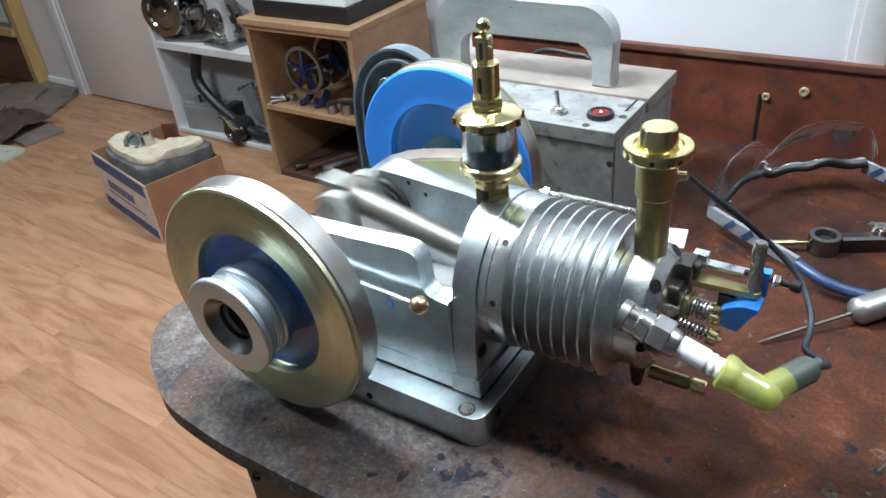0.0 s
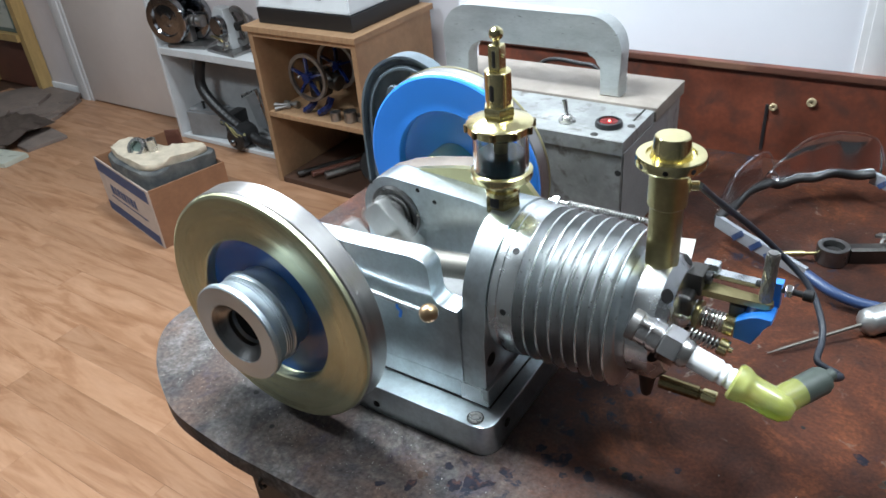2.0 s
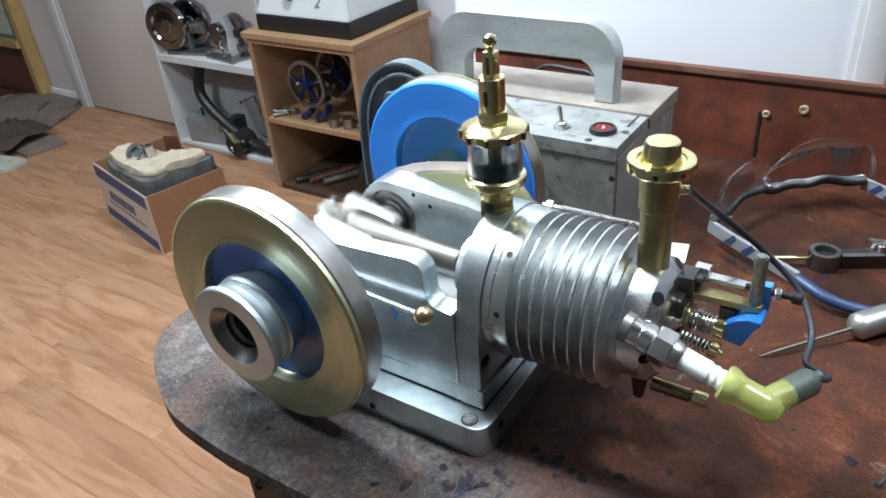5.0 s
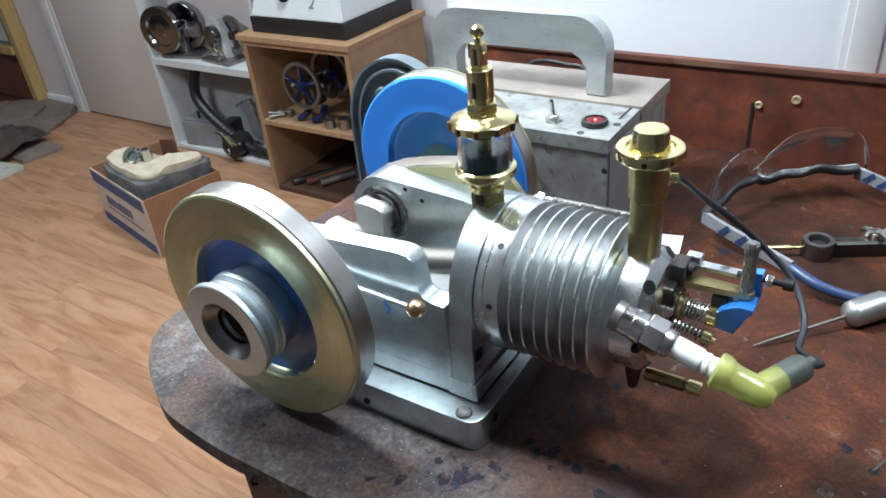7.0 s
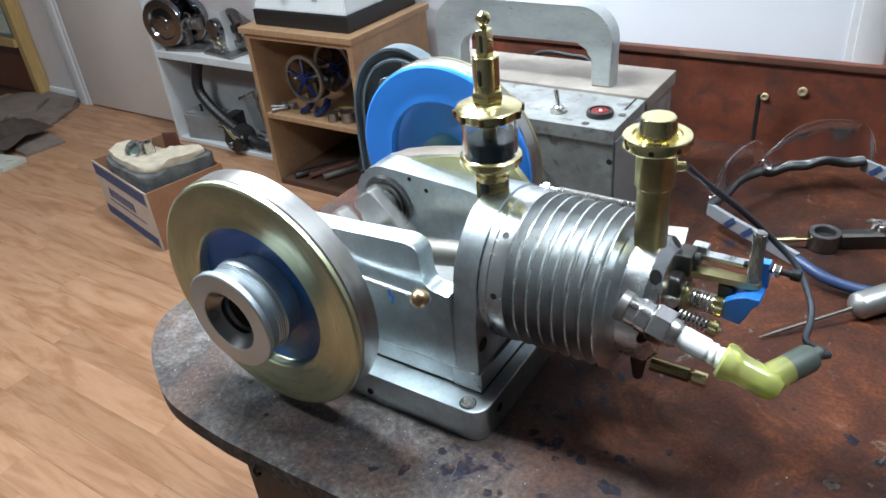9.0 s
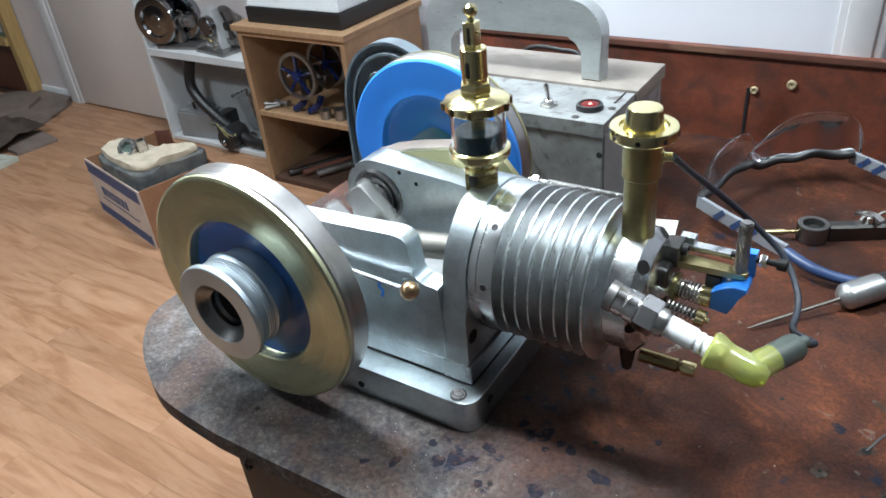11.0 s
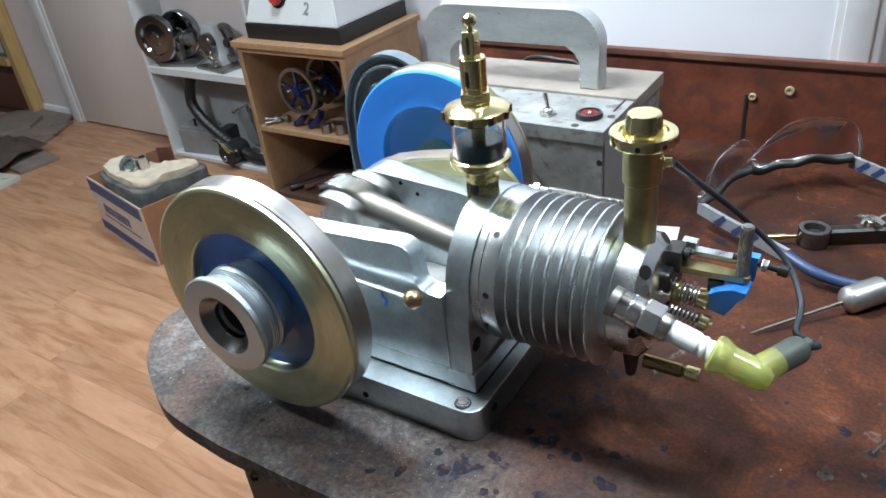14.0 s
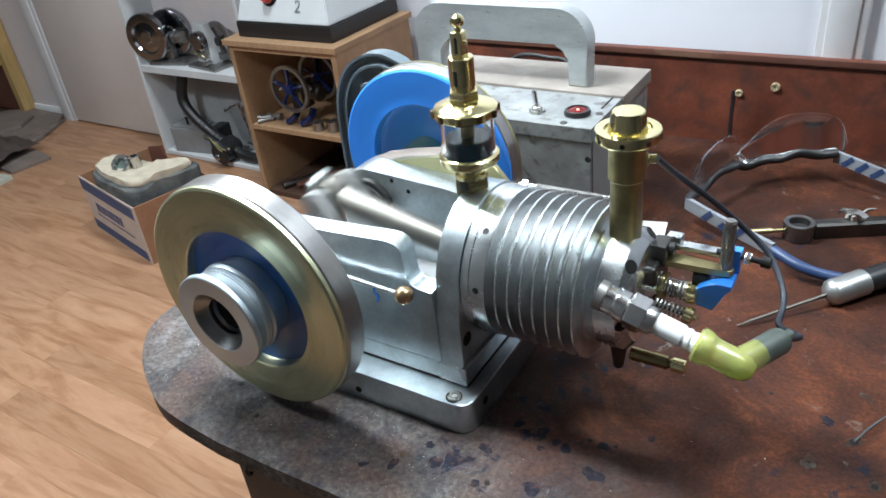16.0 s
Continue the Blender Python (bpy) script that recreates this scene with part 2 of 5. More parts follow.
M_DARKWOOD = material("dark_brown_wood", (0.09, 0.045, 0.028), 0.6, 0.0, 0.6, 9, 0.1, stretch=(6, 1, 1))
M_REDBROWN = material("red_brown_board", (0.16, 0.06, 0.04), 0.5, 0.0, 0.7, 9, 0.05)
M_WHITEWOOD = material("white_painted_shelf", (0.62, 0.63, 0.64), 0.5, 0.0, 0.9, 8, 0.04, second=(0.45, 0.42, 0.4), second_amount=0.25, second_scale=9)
# grey that imitates the shade inside the white shelf unit
M_SHADEPANEL = material("shade_grey_board", (0.34, 0.345, 0.35), 0.7, 0.0, 0.8, 8, 0.05)
M_CARD = material("printed_cardboard", (0.5, 0.4, 0.34), 0.8, 0.0, 0.85, 20, 0.05)
M_CARDBROWN = material("brown_cardboard", (0.34, 0.17, 0.09), 0.75, 0.0, 0.75, 12, 0.05)
M_CARDWHITE = material("white_card", (0.8, 0.78, 0.72), 0.7, 0.0, 0.95, 20, 0.02)
M_PRINT = material("faded_blue_print", (0.06, 0.08, 0.17), 0.75, 0.0, 0.7, 30, 0.03)
M_PAD = material("worn_padding", (0.6, 0.52, 0.4), 0.9, 0.0, 0.75, 30, 0.4, second=(0.22, 0.19, 0.15), second_amount=0.35, second_scale=9, second_sharp=0.15)
M_PADSIDE = material("dirty_fleece", (0.16, 0.165, 0.16), 0.95, 0.0, 0.6, 25, 0.5, second=(0.05, 0.055, 0.06), second_amount=0.45, second_scale=16)
M_SLATE = material("dark_sheet", (0.24, 0.19, 0.165), 0.6, 0.0, 0.7, 9, 0.1, second=(0.12, 0.10, 0.09), second_amount=0.4)
M_RAG = material("grey_brown_rag", (0.16, 0.12, 0.1), 0.9, 0.0, 0.7, 20, 0.3)
M_PALE = material("pale_board", (0.5, 0.52, 0.45), 0.3, 0.0, 0.85, 12, 0.03)
M_GREENGREY = material("green_grey_paint", (0.12, 0.17, 0.15), 0.35, 0.0, 0.8, 20, 0.03)
M_GREY = material("grey_painted_metal", (0.55, 0.57, 0.58), 0.4, 0.0, 0.93, 12, 0.03)
M_GREYDARK = material("grey_hammered_metal", (0.25, 0.26, 0.27), 0.45, 0.1, 0.8, 20, 0.1)
M_CASTING = material("blue_grey_casting", (0.13, 0.17, 0.2), 0.5, 0.1, 0.7, 20, 0.25, second=(0.045, 0.055, 0.065), second_amount=0.45, second_scale=20)
M_HALO = material("scuffed_bare_patch", (0.10, 0.092, 0.078), 0.85, 0.0, 0.4, 220, 0.3, second=(0.05, 0.03, 0.022), second_amount=0.5, second_scale=150, second_sharp=0.08)
M_INK = material("dried_ink", (0.026, 0.025, 0.036), 0.85, 0.0, 0.5, 160, 0.3, second=(0.055, 0.03, 0.026), second_amount=0.42, second_scale=190, second_sharp=0.08)
for flat_mat in (M_HALO, M_INK):
    flat_mat.node_tree.nodes["Principled BSDF"].inputs["Specular IOR Level"].default_value = 0.1
M_RED = material("red_knob", (0.4, 0.03, 0.02), 0.35, 0.0, 0.9, 20, 0.02)
M_WIREYEL = material("yellowed_wire", (0.4, 0.36, 0.16), 0.5, 0.0, 0.8, 20, 0.02)
M_PORCELAIN = material("white_porcelain", (0.82, 0.83, 0.84), 0.15, 0.0, 0.97, 30, 0.01)
M_CHIP = material("bright_metal_chip", (0.36, 0.36, 0.34), 0.5, 0.5, 0.8, 30, 0.02)
M_CLEAR = clear("clear_glass", (0.97, 0.99, 0.99))
M_LENS = clear("clear_lens_plastic", (0.95, 0.94, 0.97), 0.08, 1.5)
M_OIL = clear("dark_oil", (0.004, 0.035, 0.05), 0.04, 1.4, 0.25)
M_REDLENS = clear("red_lens", (0.16, 0.008, 0.008), 0.2, 1.4, 0.3)
M_YELLOW = clear("yellow_silicone", (0.75, 0.8, 0.28), 0.14, 1.38, 0.7)
M_YELLOW.node_tree.nodes["Principled BSDF"].inputs["Coat Weight"].default_value = 0.6
M_YELLOW.node_tree.nodes["Principled BSDF"].inputs["Subsurface Weight"].default_value = 0.35
M_YELLOW.node_tree.nodes["Principled BSDF"].inputs["Subsurface Radius"].default_value = (0.006, 0.006, 0.002)
M_GLOW = bpy.data.materials.new("red_lamp_glow")
M_GLOW.use_nodes = True
M_GLOW.node_tree.nodes["Principled BSDF"].inputs["Emission Color"].default_value = (1, 0.12, 0.06, 1)
M_GLOW.node_tree.nodes["Principled BSDF"].inputs["Emission Strength"].default_value = 6


def node_kit(name):
    mat = bpy.data.materials.new(name)
    mat.use_nodes = True
    nt = mat.node_tree
    n, l = nt.nodes, nt.links

    def tex(scale, vec, detail=6.0, dist=0.0, rough=0.55):
        t = n.new("ShaderNodeTexNoise")
        t.inputs["Scale"].default_value, t.inputs["Detail"].default_value = scale, detail
        t.inputs["Distortion"].default_value, t.inputs["Roughness"].default_value = dist, rough
        l.new(vec, t.inputs["Vector"])
        return t.outputs["Fac"]

    def ramp(src, *stops):
        r = n.new("ShaderNodeValToRGB")
        while len(r.color_ramp.elements) < len(stops):
            r.color_ramp.elements.new(0.5)
        for e, (p, c) in zip(r.color_ramp.elements, stops):
            e.position, e.color = p, (*c, 1)
        l.new(src, r.inputs[0])
        return r.outputs[0]

    def mix(fac, a, b, kind="MIX"):
        m = n.new("ShaderNodeMix")
        m.data_type, m.blend_type = "RGBA", kind
        for s, v in ((0, fac), (6, a), (7, b)):
            if isinstance(v, (int, float)):
                m.inputs[s].default_value = v
            elif isinstance(v, tuple):
                m.inputs[s].default_value = (*v, 1)
            else:
                l.new(v, m.inputs[s])
        return m.outputs[2]
    return mat, n, l, tex, ramp, mix


def bench_material():
    """A rusted plate: red-brown oxide, grey dusty wear towards the rounded end, blue-black ink stains and pale scuffs."""
    mat, n, l, tex, ramp, mix = node_kit("rusty_steel_plate")
    co = n.new("ShaderNodeTexCoord").outputs["Object"]
    rust = ramp(tex(15, co, 11, 0.7, 0.78), (0.28, (0.014, 0.007, 0.006)), (0.42, (0.046, 0.017, 0.011)), (0.54, (0.08, 0.024, 0.012)), (0.66, (0.17, 0.052, 0.02)))
    rust = mix(0.85, rust, ramp(tex(5.2, co, 7, 0.9, 0.6), (0.38, (0.42, 0.47, 0.54)), (0.6, (1.0, 1.08, 1.1))), "MULTIPLY")
    grain = tex(420, co, 4)
    rust = mix(0.6, rust, ramp(grain, (0.3, (0.4, 0.4, 0.4)), (0.7, (1.3, 1.25, 1.2))), "MULTIPLY")
    dust = ramp(tex(24, co, 9, 0.6, 0.75), (0.3, (0.012, 0.0115, 0.014)), (0.45, (0.041, 0.038, 0.04)), (0.55, (0.08, 0.075, 0.072)), (0.7, (0.175, 0.166, 0.163)))
    dust = mix(ramp(tex(16, co, 8, 0.5, 0.7), (0.42, (0, 0, 0)), (0.62, (0.8, 0.8, 0.8))), dust, (0.085, 0.052, 0.04))
    dust = mix(ramp(tex(31, co, 6, 0.5, 0.7), (0.56, (0, 0, 0)), (0.68, (0.7, 0.7, 0.7))), dust, (0.036, 0.033, 0.055))
    dust = mix(0.8, dust, ramp(tex(300, co, 5, 0, 0.7), (0.32, (0.3, 0.3, 0.3)), (0.62, (1.2, 1.2, 1.2)), (0.8, (2.2, 2.2, 2.2))), "MULTIPLY")
    sep = n.new("ShaderNodeSeparateXYZ")
    l.new(co, sep.inputs[0])
    edge = n.new("ShaderNodeMath")      # worn zone: the rounded end and the strip before the engine
    edge.operation = "MULTIPLY_ADD"
    l.new(sep.outputs["X"], edge.inputs[0])
    edge.inputs[1].default_value = 0.65
    l.new(sep.outputs["Y"], edge.inputs[2])
    warp = n.new("ShaderNodeMath")
    warp.operation = "MULTIPLY_ADD"
    l.new(tex(9, co, 8, 0.6, 0.7), warp.inputs[0])
    warp.inputs[1].default_value = 0.22
    l.new(edge.outputs[0], warp.inputs[2])
    worn = ramp(warp.outputs[0], (0.055, (1, 1, 1)), (0.2, (0, 0, 0)))
    base = mix(worn, rust, dust)
    ink = ramp(tex(60, co, 9, 0.6, 0.7), (0.555, (0, 0, 0)), (0.61, (1, 1, 1)))
    spill = n.new("ShaderNodeVectorMath")      # the inky spill before the engine's base
    spill.operation = "DISTANCE"
    l.new(co, spill.inputs[0])
    spill.inputs[1].default_value = (0.150, -0.125, 0)
    zone = mix(1.0, ramp(tex(9, co, 4), (0.53, (0, 0, 0)), (0.62, (1, 1, 1))), ramp(spill.outputs["Value"], (0.03, (1, 1, 1)), (0.075, (0, 0, 0))), "LIGHTEN")
    base = mix(mix(1.0, ink, zone, "MULTIPLY"), base, (0.011, 0.0125, 0.022))
    scuff = ramp(tex(62, co, 10, 0.8, 0.72), (0.62, (0, 0, 0)), (0.72, (1, 1, 1)))
    base = mix(mix(0.7, (0, 0, 0), scuff), base, (0.17, 0.16, 0.14))
    b = n["Principled BSDF"]
    l.new(base, b.inputs["Base Color"])
    l.new(ramp(tex(22, co, 6), (0.3, (0.5, 0.5, 0.5)), (0.7, (0.78, 0.78, 0.78))), b.inputs["Roughness"])
    b.inputs["Specular IOR Level"].default_value = 0.16
    bp = n.new("ShaderNodeBump")
    bp.inputs["Strength"].default_value, bp.inputs["Distance"].default_value = 0.45, 0.0007
    l.new(tex(240, co, 5, 0.2, 0.65), bp.inputs["Height"])
    l.new(bp.outputs[0], b.inputs["Normal"])
    return mat


def floor_material():
    """Laminate planks: each with its own tone and its own run of long grain."""
    mat, n, l, tex, ramp, mix = node_kit("laminate_plank")
    co = n.new("ShaderNodeTexCoord")
    info = n.new("ShaderNodeObjectInfo")
    add = n.new("ShaderNodeVectorMath")
    add.operation = "ADD"
    mul = n.new("ShaderNodeVectorMath")
    mul.operation = "SCALE"
    comb = n.new("ShaderNodeCombineXYZ")
    for k in range(3):
        l.new(info.outputs["Random"], comb.inputs[k])
    l.new(comb.outputs[0], mul.inputs[0])
    mul.inputs["Scale"].default_value = 37
    l.new(co.outputs["Object"], add.inputs[0])
    l.new(mul.outputs[0], add.inputs[1])
    mp = n.new("ShaderNodeMapping")
    mp.inputs["Scale"].default_value = (0.8, 5.5, 1)
    l.new(add.outputs[0], mp.inputs["Vector"])
    grain = ramp(tex(2.6, mp.outputs[0], 7, 2.6, 0.55), (0.3, (0.27, 0.132, 0.068)), (0.44, (0.335, 0.176, 0.098)), (0.5, (0.375, 0.206, 0.119)), (0.7, (0.425, 0.245, 0.15)))
    fine = ramp(tex(30, mp.outputs[0], 5, 0.3), (0.3, (0.93, 0.92, 0.9)), (0.7, (1.04, 1.05, 1.05)))
    tone = ramp(info.outputs["Random"], (0.0, (0.88, 0.86, 0.84)), (1.0, (1.1, 1.1, 1.1)))
    b = n["Principled BSDF"]
    l.new(mix(1.0, mix(1.0, grain, fine, "MULTIPLY"), tone, "MULTIPLY"), b.inputs["Base Color"])
    l.new(ramp(tex(6, mp.outputs[0], 4), (0.3, (0.32, 0.32, 0.32)), (0.7, (0.46, 0.46, 0.46))), b.inputs["Roughness"])
    return mat



def spun_material(name, base, rough, aniso, axis="Y", specks=None):
    """Metal spun on a lathe: fine rings round an axis that draw the highlights out into spokes; specks are dark oily marks."""
    mat, n, l, tex, ramp, mix = node_kit(name)
    co = n.new("ShaderNodeTexCoord").outputs["Object"]
    b = n["Principled BSDF"]
    colour = mix(1.0, base, ramp(tex(45, co), (0.3, (0.88, 0.86, 0.84)), (0.7, (1, 1, 1))), "MULTIPLY")
    if specks:
        colour = mix(ramp(tex(330, co, 5, 0.3, 0.7), (0.60, (0, 0, 0)), (0.68, (0.85, 0.85, 0.85))), colour, specks)
    l.new(colour, b.inputs["Base Color"])
    l.new(ramp(tex(160, co), (0.3, (rough - 0.04,) * 3), (0.7, (rough + 0.04,) * 3)), b.inputs["Roughness"])
    b.inputs["Metallic"].default_value = 1.0
    b.inputs["Anisotropic"].default_value = aniso
    tangent = n.new("ShaderNodeTangent")
    tangent.direction_type, tangent.axis = "RADIAL", axis
    l.new(tangent.outputs[0], b.inputs["Tangent"])
    return mat


M_SPUN = spun_material("spun_brass_face", (0.72, 0.735, 0.49), 0.28, 0.7)
M_PULLEY = spun_material("grey_turned_aluminium", (0.66, 0.76, 0.84), 0.38, 0.35)
M_FIN = spun_material("fin_steel", (0.80, 0.86, 0.88), 0.25, 0.5, "X")
# groove steel: some shade in the base colour, oily specks over it
M_GROOVE = spun_material("shaded_oily_groove_steel", (0.74, 0.77, 0.785), 0.33, 0.55, "X", (0.10, 0.095, 0.09))
M_BENCH = bench_material()
M_FLOOR = floor_material()



# ---- the room ----
plan(0.8867, 58, -40.3)
def room():
    # unseen ceiling that closes the room, toned down to limit bounced light
    structure("ceiling", box(bm_new(), -5200, 2200, -1500, 2100, 2680, 2780), M_WALLDIM, "plain pale ceiling, out of view", "ceiling")
    structure("wall_north", box(bm_new(), -5200, -1960, 1812, 2100, 0, 2680), M_WALLWARM, "pale grey wall beside a flush door", "wall")
    structure("wall_alcove", box(bm_new(), -1960, -300, 2004, 2100, 0, 2680), M_WALL, "pale grey wall behind the crate", "wall")
    structure("wall_bench", box(bm_new(), -279, 2200, 473, 541, 0, 2680), M_WALL, "white panelled wall behind the bench", "wall")
    structure("wall_return", box(bm_new(), -279, -209, 541, 2004, 0, 2680), M_WALL, "white partition wall", "wall")
    # out-of-view wall, set close and dark to shape reflections in the metal
    structure("wall_south", box(bm_new(), -5200, 2200, -1114, -1001, 0, 2680), M_WALLDARK, "unseen dark grey wall that keeps reflections dark", "wall")
    # unseen closing wall in the same toned-down grey, for less fill
    structure("wall_west", box(bm_new(), -5300, -5200, -1614, 2100, 0, 2680), M_WALLDIM, "plain pale wall, out of view", "wall")
    # out-of-view wall, dark so that the fin faces reflect little
    structure("wall_east", box(bm_new(), 2200, 2300, -1614, 541, 0, 2680), M_WALLDARK, "unseen dark grey wall that keeps reflections dark", "wall")
    # vertical battens of the bench wall
    bm = box(bm_new(), 191, 236, 464.3, 472.7, 1050, 2680, 2)
    box(bm, 199, 227, 461.5, 465, 1050, 2680, 1.5)
    structure("trim", bm, M_TRIM, "white moulded cover batten on the wall", "moulding")
    # door, casing and skirting
    structure("baseboard", box(bm_new(), -5200, -3712, 1800, 1811.7, 0, 62, 2), M_TRIM, "pale painted skirting board", "skirting board")
    door = structure("door_1", box(bm_new(), -3600, -2760, 1797, 1811.6, 10, 2030, 1.5), M_DOOR, "pale flush door, closed", "door")
    bm = box(bm_new(), -3710, -3634, 1788, 1811.5, 0, 2060, 2)
    box(bm, -3634, -3606, 1794, 1811.5, 0, 2045, 1)
    structure("door_casing", bm, M_TRIM, "pale painted door casing", "door casing")
    for z in (300, 1700):
        hinge = part("hinge", lathe(bm_new(), [(0, z - 55), (7, z - 55), (7, z - 19), (6, z - 18), (6, z - 17), (7, z - 16), (7, z + 16), (6, z + 17), (6, z + 18), (7, z + 19), (7, z + 55), (0, z + 55)], "z", (-3620, 1789, 0), 14), M_TRIM, door, "painted butt hinge")


room()


def floor():
    fl = structure("floor", box(bm_new(), -5200, 2200, -1614, 2100, -120, -9), M_DARKWOOD, "warm orange-brown laminate plank floor", "floor")
    rng = random.Random(4)
    bm = box(bm_new(), -600.2, 600.2, -47.38, 47.38, -9, 0)
    bmesh.ops.bevel(bm, geom=[e for e in bm.edges if all(v.co.z > -1 for v in e.verts)], offset=0.25, segments=1, affect="EDGES")
    me = finish("plank", bm, M_FLOOR)
    first = {0: -1715, 1: -1175}
    for row in range(-6, 19):
        y = 257.5 + 95 * row
        x0 = first.get(row, -1500 + rng.uniform(0, 1200))
        x = x0 - 1201 * math.ceil((x0 + 4700) / 1201) + 600
        while x < 700:
            if x < -4600:
                x += 1201
                continue
            ob = new("plank", me)
            ob.parent = fl
            ob.location = planned(x, y, 0) / 1000
            x += 1201
    rest = bm_new()
    for row in range(-18, -6):
        y = 257.5 + 95 * row
        for k in range(-5, 2):
            x = k * 1201 + (row * 437) % 1201
            if not -4600 < x < 1600:
                continue
            box(rest, x - 600, x + 600, y - 47.2, y + 47.2, -9, 0)
    rest.transform(Matrix.Translation(planned(0, 0, 0) / PLAN[0]))
    ob = part("plank_field", rest, M_FLOOR, fl)
    ob["kind"] = "stuff"


floor()
plan()


def workbench():
    th = thing("workbench", "rust-brown steel-topped workbench with a rounded end", "workbench", 0, 0, B)
    out = [(1400, -170), (1400, 360), (-157, 360)] + [(p.x, p.y) for p in smooth_path([(-160, -40, 0), (-161.5, -85, 0), (-159.5, -103, 0), (-153, -117, 0), (-141, -130.5, 0), (-126, -143, 0), (-108, -154, 0), (-84, -165.5, 0), (-61, -170.8, 0), (-17, -174.6, 0)], 5)] + [(30, -174.5), (73, -173.5)]
    part("top", prism(bm_new(), out, "z", -13, 0, 1.6), M_BENCH, th, "rusty stained steel bench top")
    part("leg", box(bm_new(), -26, 60, -160, -96, -B, -13.2, 3), M_DARKWOOD, th)
    part("leg", box(bm_new(), 1290, 1360, -150, -90, -B, -13.2, 3), M_DARKSTEEL, th)
    part("rail", box(bm_new(), 60.2, 1289.8, -152, -110, -88, -13.2, 3), M_DARKSTEEL, th)
    part("backboard", box(bm_new(), -155, 1400, 360.2, 372, -18, 89, 2), M_BOARD, th, "red-brown stained backboard")
    part("edge_strip", box(bm_new(), -155, 1400, 357.2, 360, 84, 90.5, 1), M_EDGE, th, "worn wooden edge strip")
    part("burr", tube(bm_new(), [(9, -174, -9), (7, -176, -13), (9, -176, -17), (10.5, -175, -15)], 1.3, 5, 8), M_DARKSTEEL, th)
    part("slot", box(bm_new(), 162, 165, 359, 360.7, 7, 54, 0.5), M_BLACK, th, "dark slot in the backboard")
    for x, z, r in ((169, 52, 3.6), (201, 61, 4.3)):
        part("screw", lathe(bm_new(), [(0, 0.3), (1.1, 0.3), (1.5, 1.2), (r * 0.8, 1.5), (r, 0.9), (r, -2), (0, -2)], turn=pose(x, 359, z, 90, 0, 0), seg=20), M_CUP, th, "dull brass screw cup")
    rng = random.Random(21)

    def blot(name, x, y, r, mat, top, label=""):
        """An irregular flat patch on the bench top."""
        ph = [rng.uniform(0, 6.3) for _ in range(4)]
        lean, wide = rng.uniform(0, 3.1), rng.uniform(0.75, 1.3)
        out = []
        for k in range(26):
            a = 2 * math.pi * k / 26
            q = r * (1 + 0.16 * math.sin(2 * a + ph[0]) + 0.12 * math.sin(3 * a + ph[1]) + 0.09 * math.sin(5 * a + ph[2]) + 0.07 * math.sin(8 * a + ph[3]))
            u, v = q * math.cos(a) * wide, q * math.sin(a) / wide
            out.append((x + u * math.cos(lean) - v * math.sin(lean), y + u * math.sin(lean) + v * math.cos(lean)))
        part(name, prism(bm_new(), out, "z", -0.5, top), mat, th, label)

    for x, y, r in ((321, -13, 4.2), (302, -38, 4.4), (323, 27, 3.2), (334, -41, 3.4), (191, -74, 2.0), (198, -76, 2.4), (98, -131, 3.0), (152, -128, 2.0)):
        blot("worn_patch", x, y, r, M_HALO, 0.12, "pale scuffed patch round a drilled hole")
    for x, y, r in ((202, -97, 5.2), (176, -121, 4.8), (181, -86, 3.4), (174, -84, 2.6), (163, -82, 5.0), (155, -86, 4.0), (148, -80, 3.0), (306, -2, 3.6), (168, -92, 2.2), (139, -106, 3.6), (126, -122, 5.0), (118, -128, 4.2), (108, -118, 2.6), (134, -118, 3.0), (146, -131, 2.4), (96, -140, 3.4), (80, -148, 2.4), (258, 14, 2.6), (200, -75, 3.2), (222, -58, 2.0)):
        blot("ink_blot", x, y, r, M_INK, 0.16, "blue-black ink blot")
    for x, y, r in ((321, -13, 2.0), (302, -38, 0.9), (334, -41, 1.5), (191, -74, 1.2), (198, -76, 1.4), (152, -128, 1.2), (206, -72, 0.9), (-40, -128, 1.6), (-8, -146, 1.4), (274, 8, 1.1)):
        part("pit", lathe(bm_new(), [(0, 0.22), (r, 0.22), (r * 1.25, 0.14), (r * 1.3, -0.5)], at=(x, y, 0), seg=14), M_PIT, th)
    part("pin", tube(bm_new(), [(321, -13, 0.3), (329, 2, 4), (345, 24, 9)], 0.7, 4, 8), M_BLACK, th, "thin dark steel pin")


workbench()


def bench_debris():
    rng = random.Random(11)
    bm = bm_new()
    for k in range(480):
        x, y = rng.uniform(-150, 420), rng.uniform(-160, 350)
        if rng.random() < 0.7:
            x, y = rng.gauss(40, 120), rng.gauss(-140, 17)
        if not (-150 < x < 420 and -164 < y < 352) or (x < -100 and y < -120):
            continue
        r = rng.uniform(0.1, 0.27) * (1.8 if rng.random() < 0.06 else 1)
        m = Matrix.Translation((x, y, B + r * 0.25)) @ Euler((rng.uniform(-.4, .4), rng.uniform(-.4, .4), rng.uniform(0, 6))).to_matrix().to_4x4()
        vs = [bm.verts.new(m @ Vector((r * a * rng.uniform(.6, 1.6), r * b * rng.uniform(.5, 1.2), c * r * 0.4))) for a, b, c in ((-1, -1, 0), (1, -1, 0), (1, 1, 0), (-1, 1, 0), (0, 0, 1))]
        for f in ((0, 1, 4), (1, 2, 4), (2, 3, 4), (3, 0, 4), (3, 2, 1, 0)):
            bm.faces.new([vs[i] for i in f])
    ob = new("metal_chips", finish("metal_chips", bm, M_CHIP))
    tagged(ob, "small bright metal chips and grit on the bench", "metal chips", kind="stuff")


bench_debris()

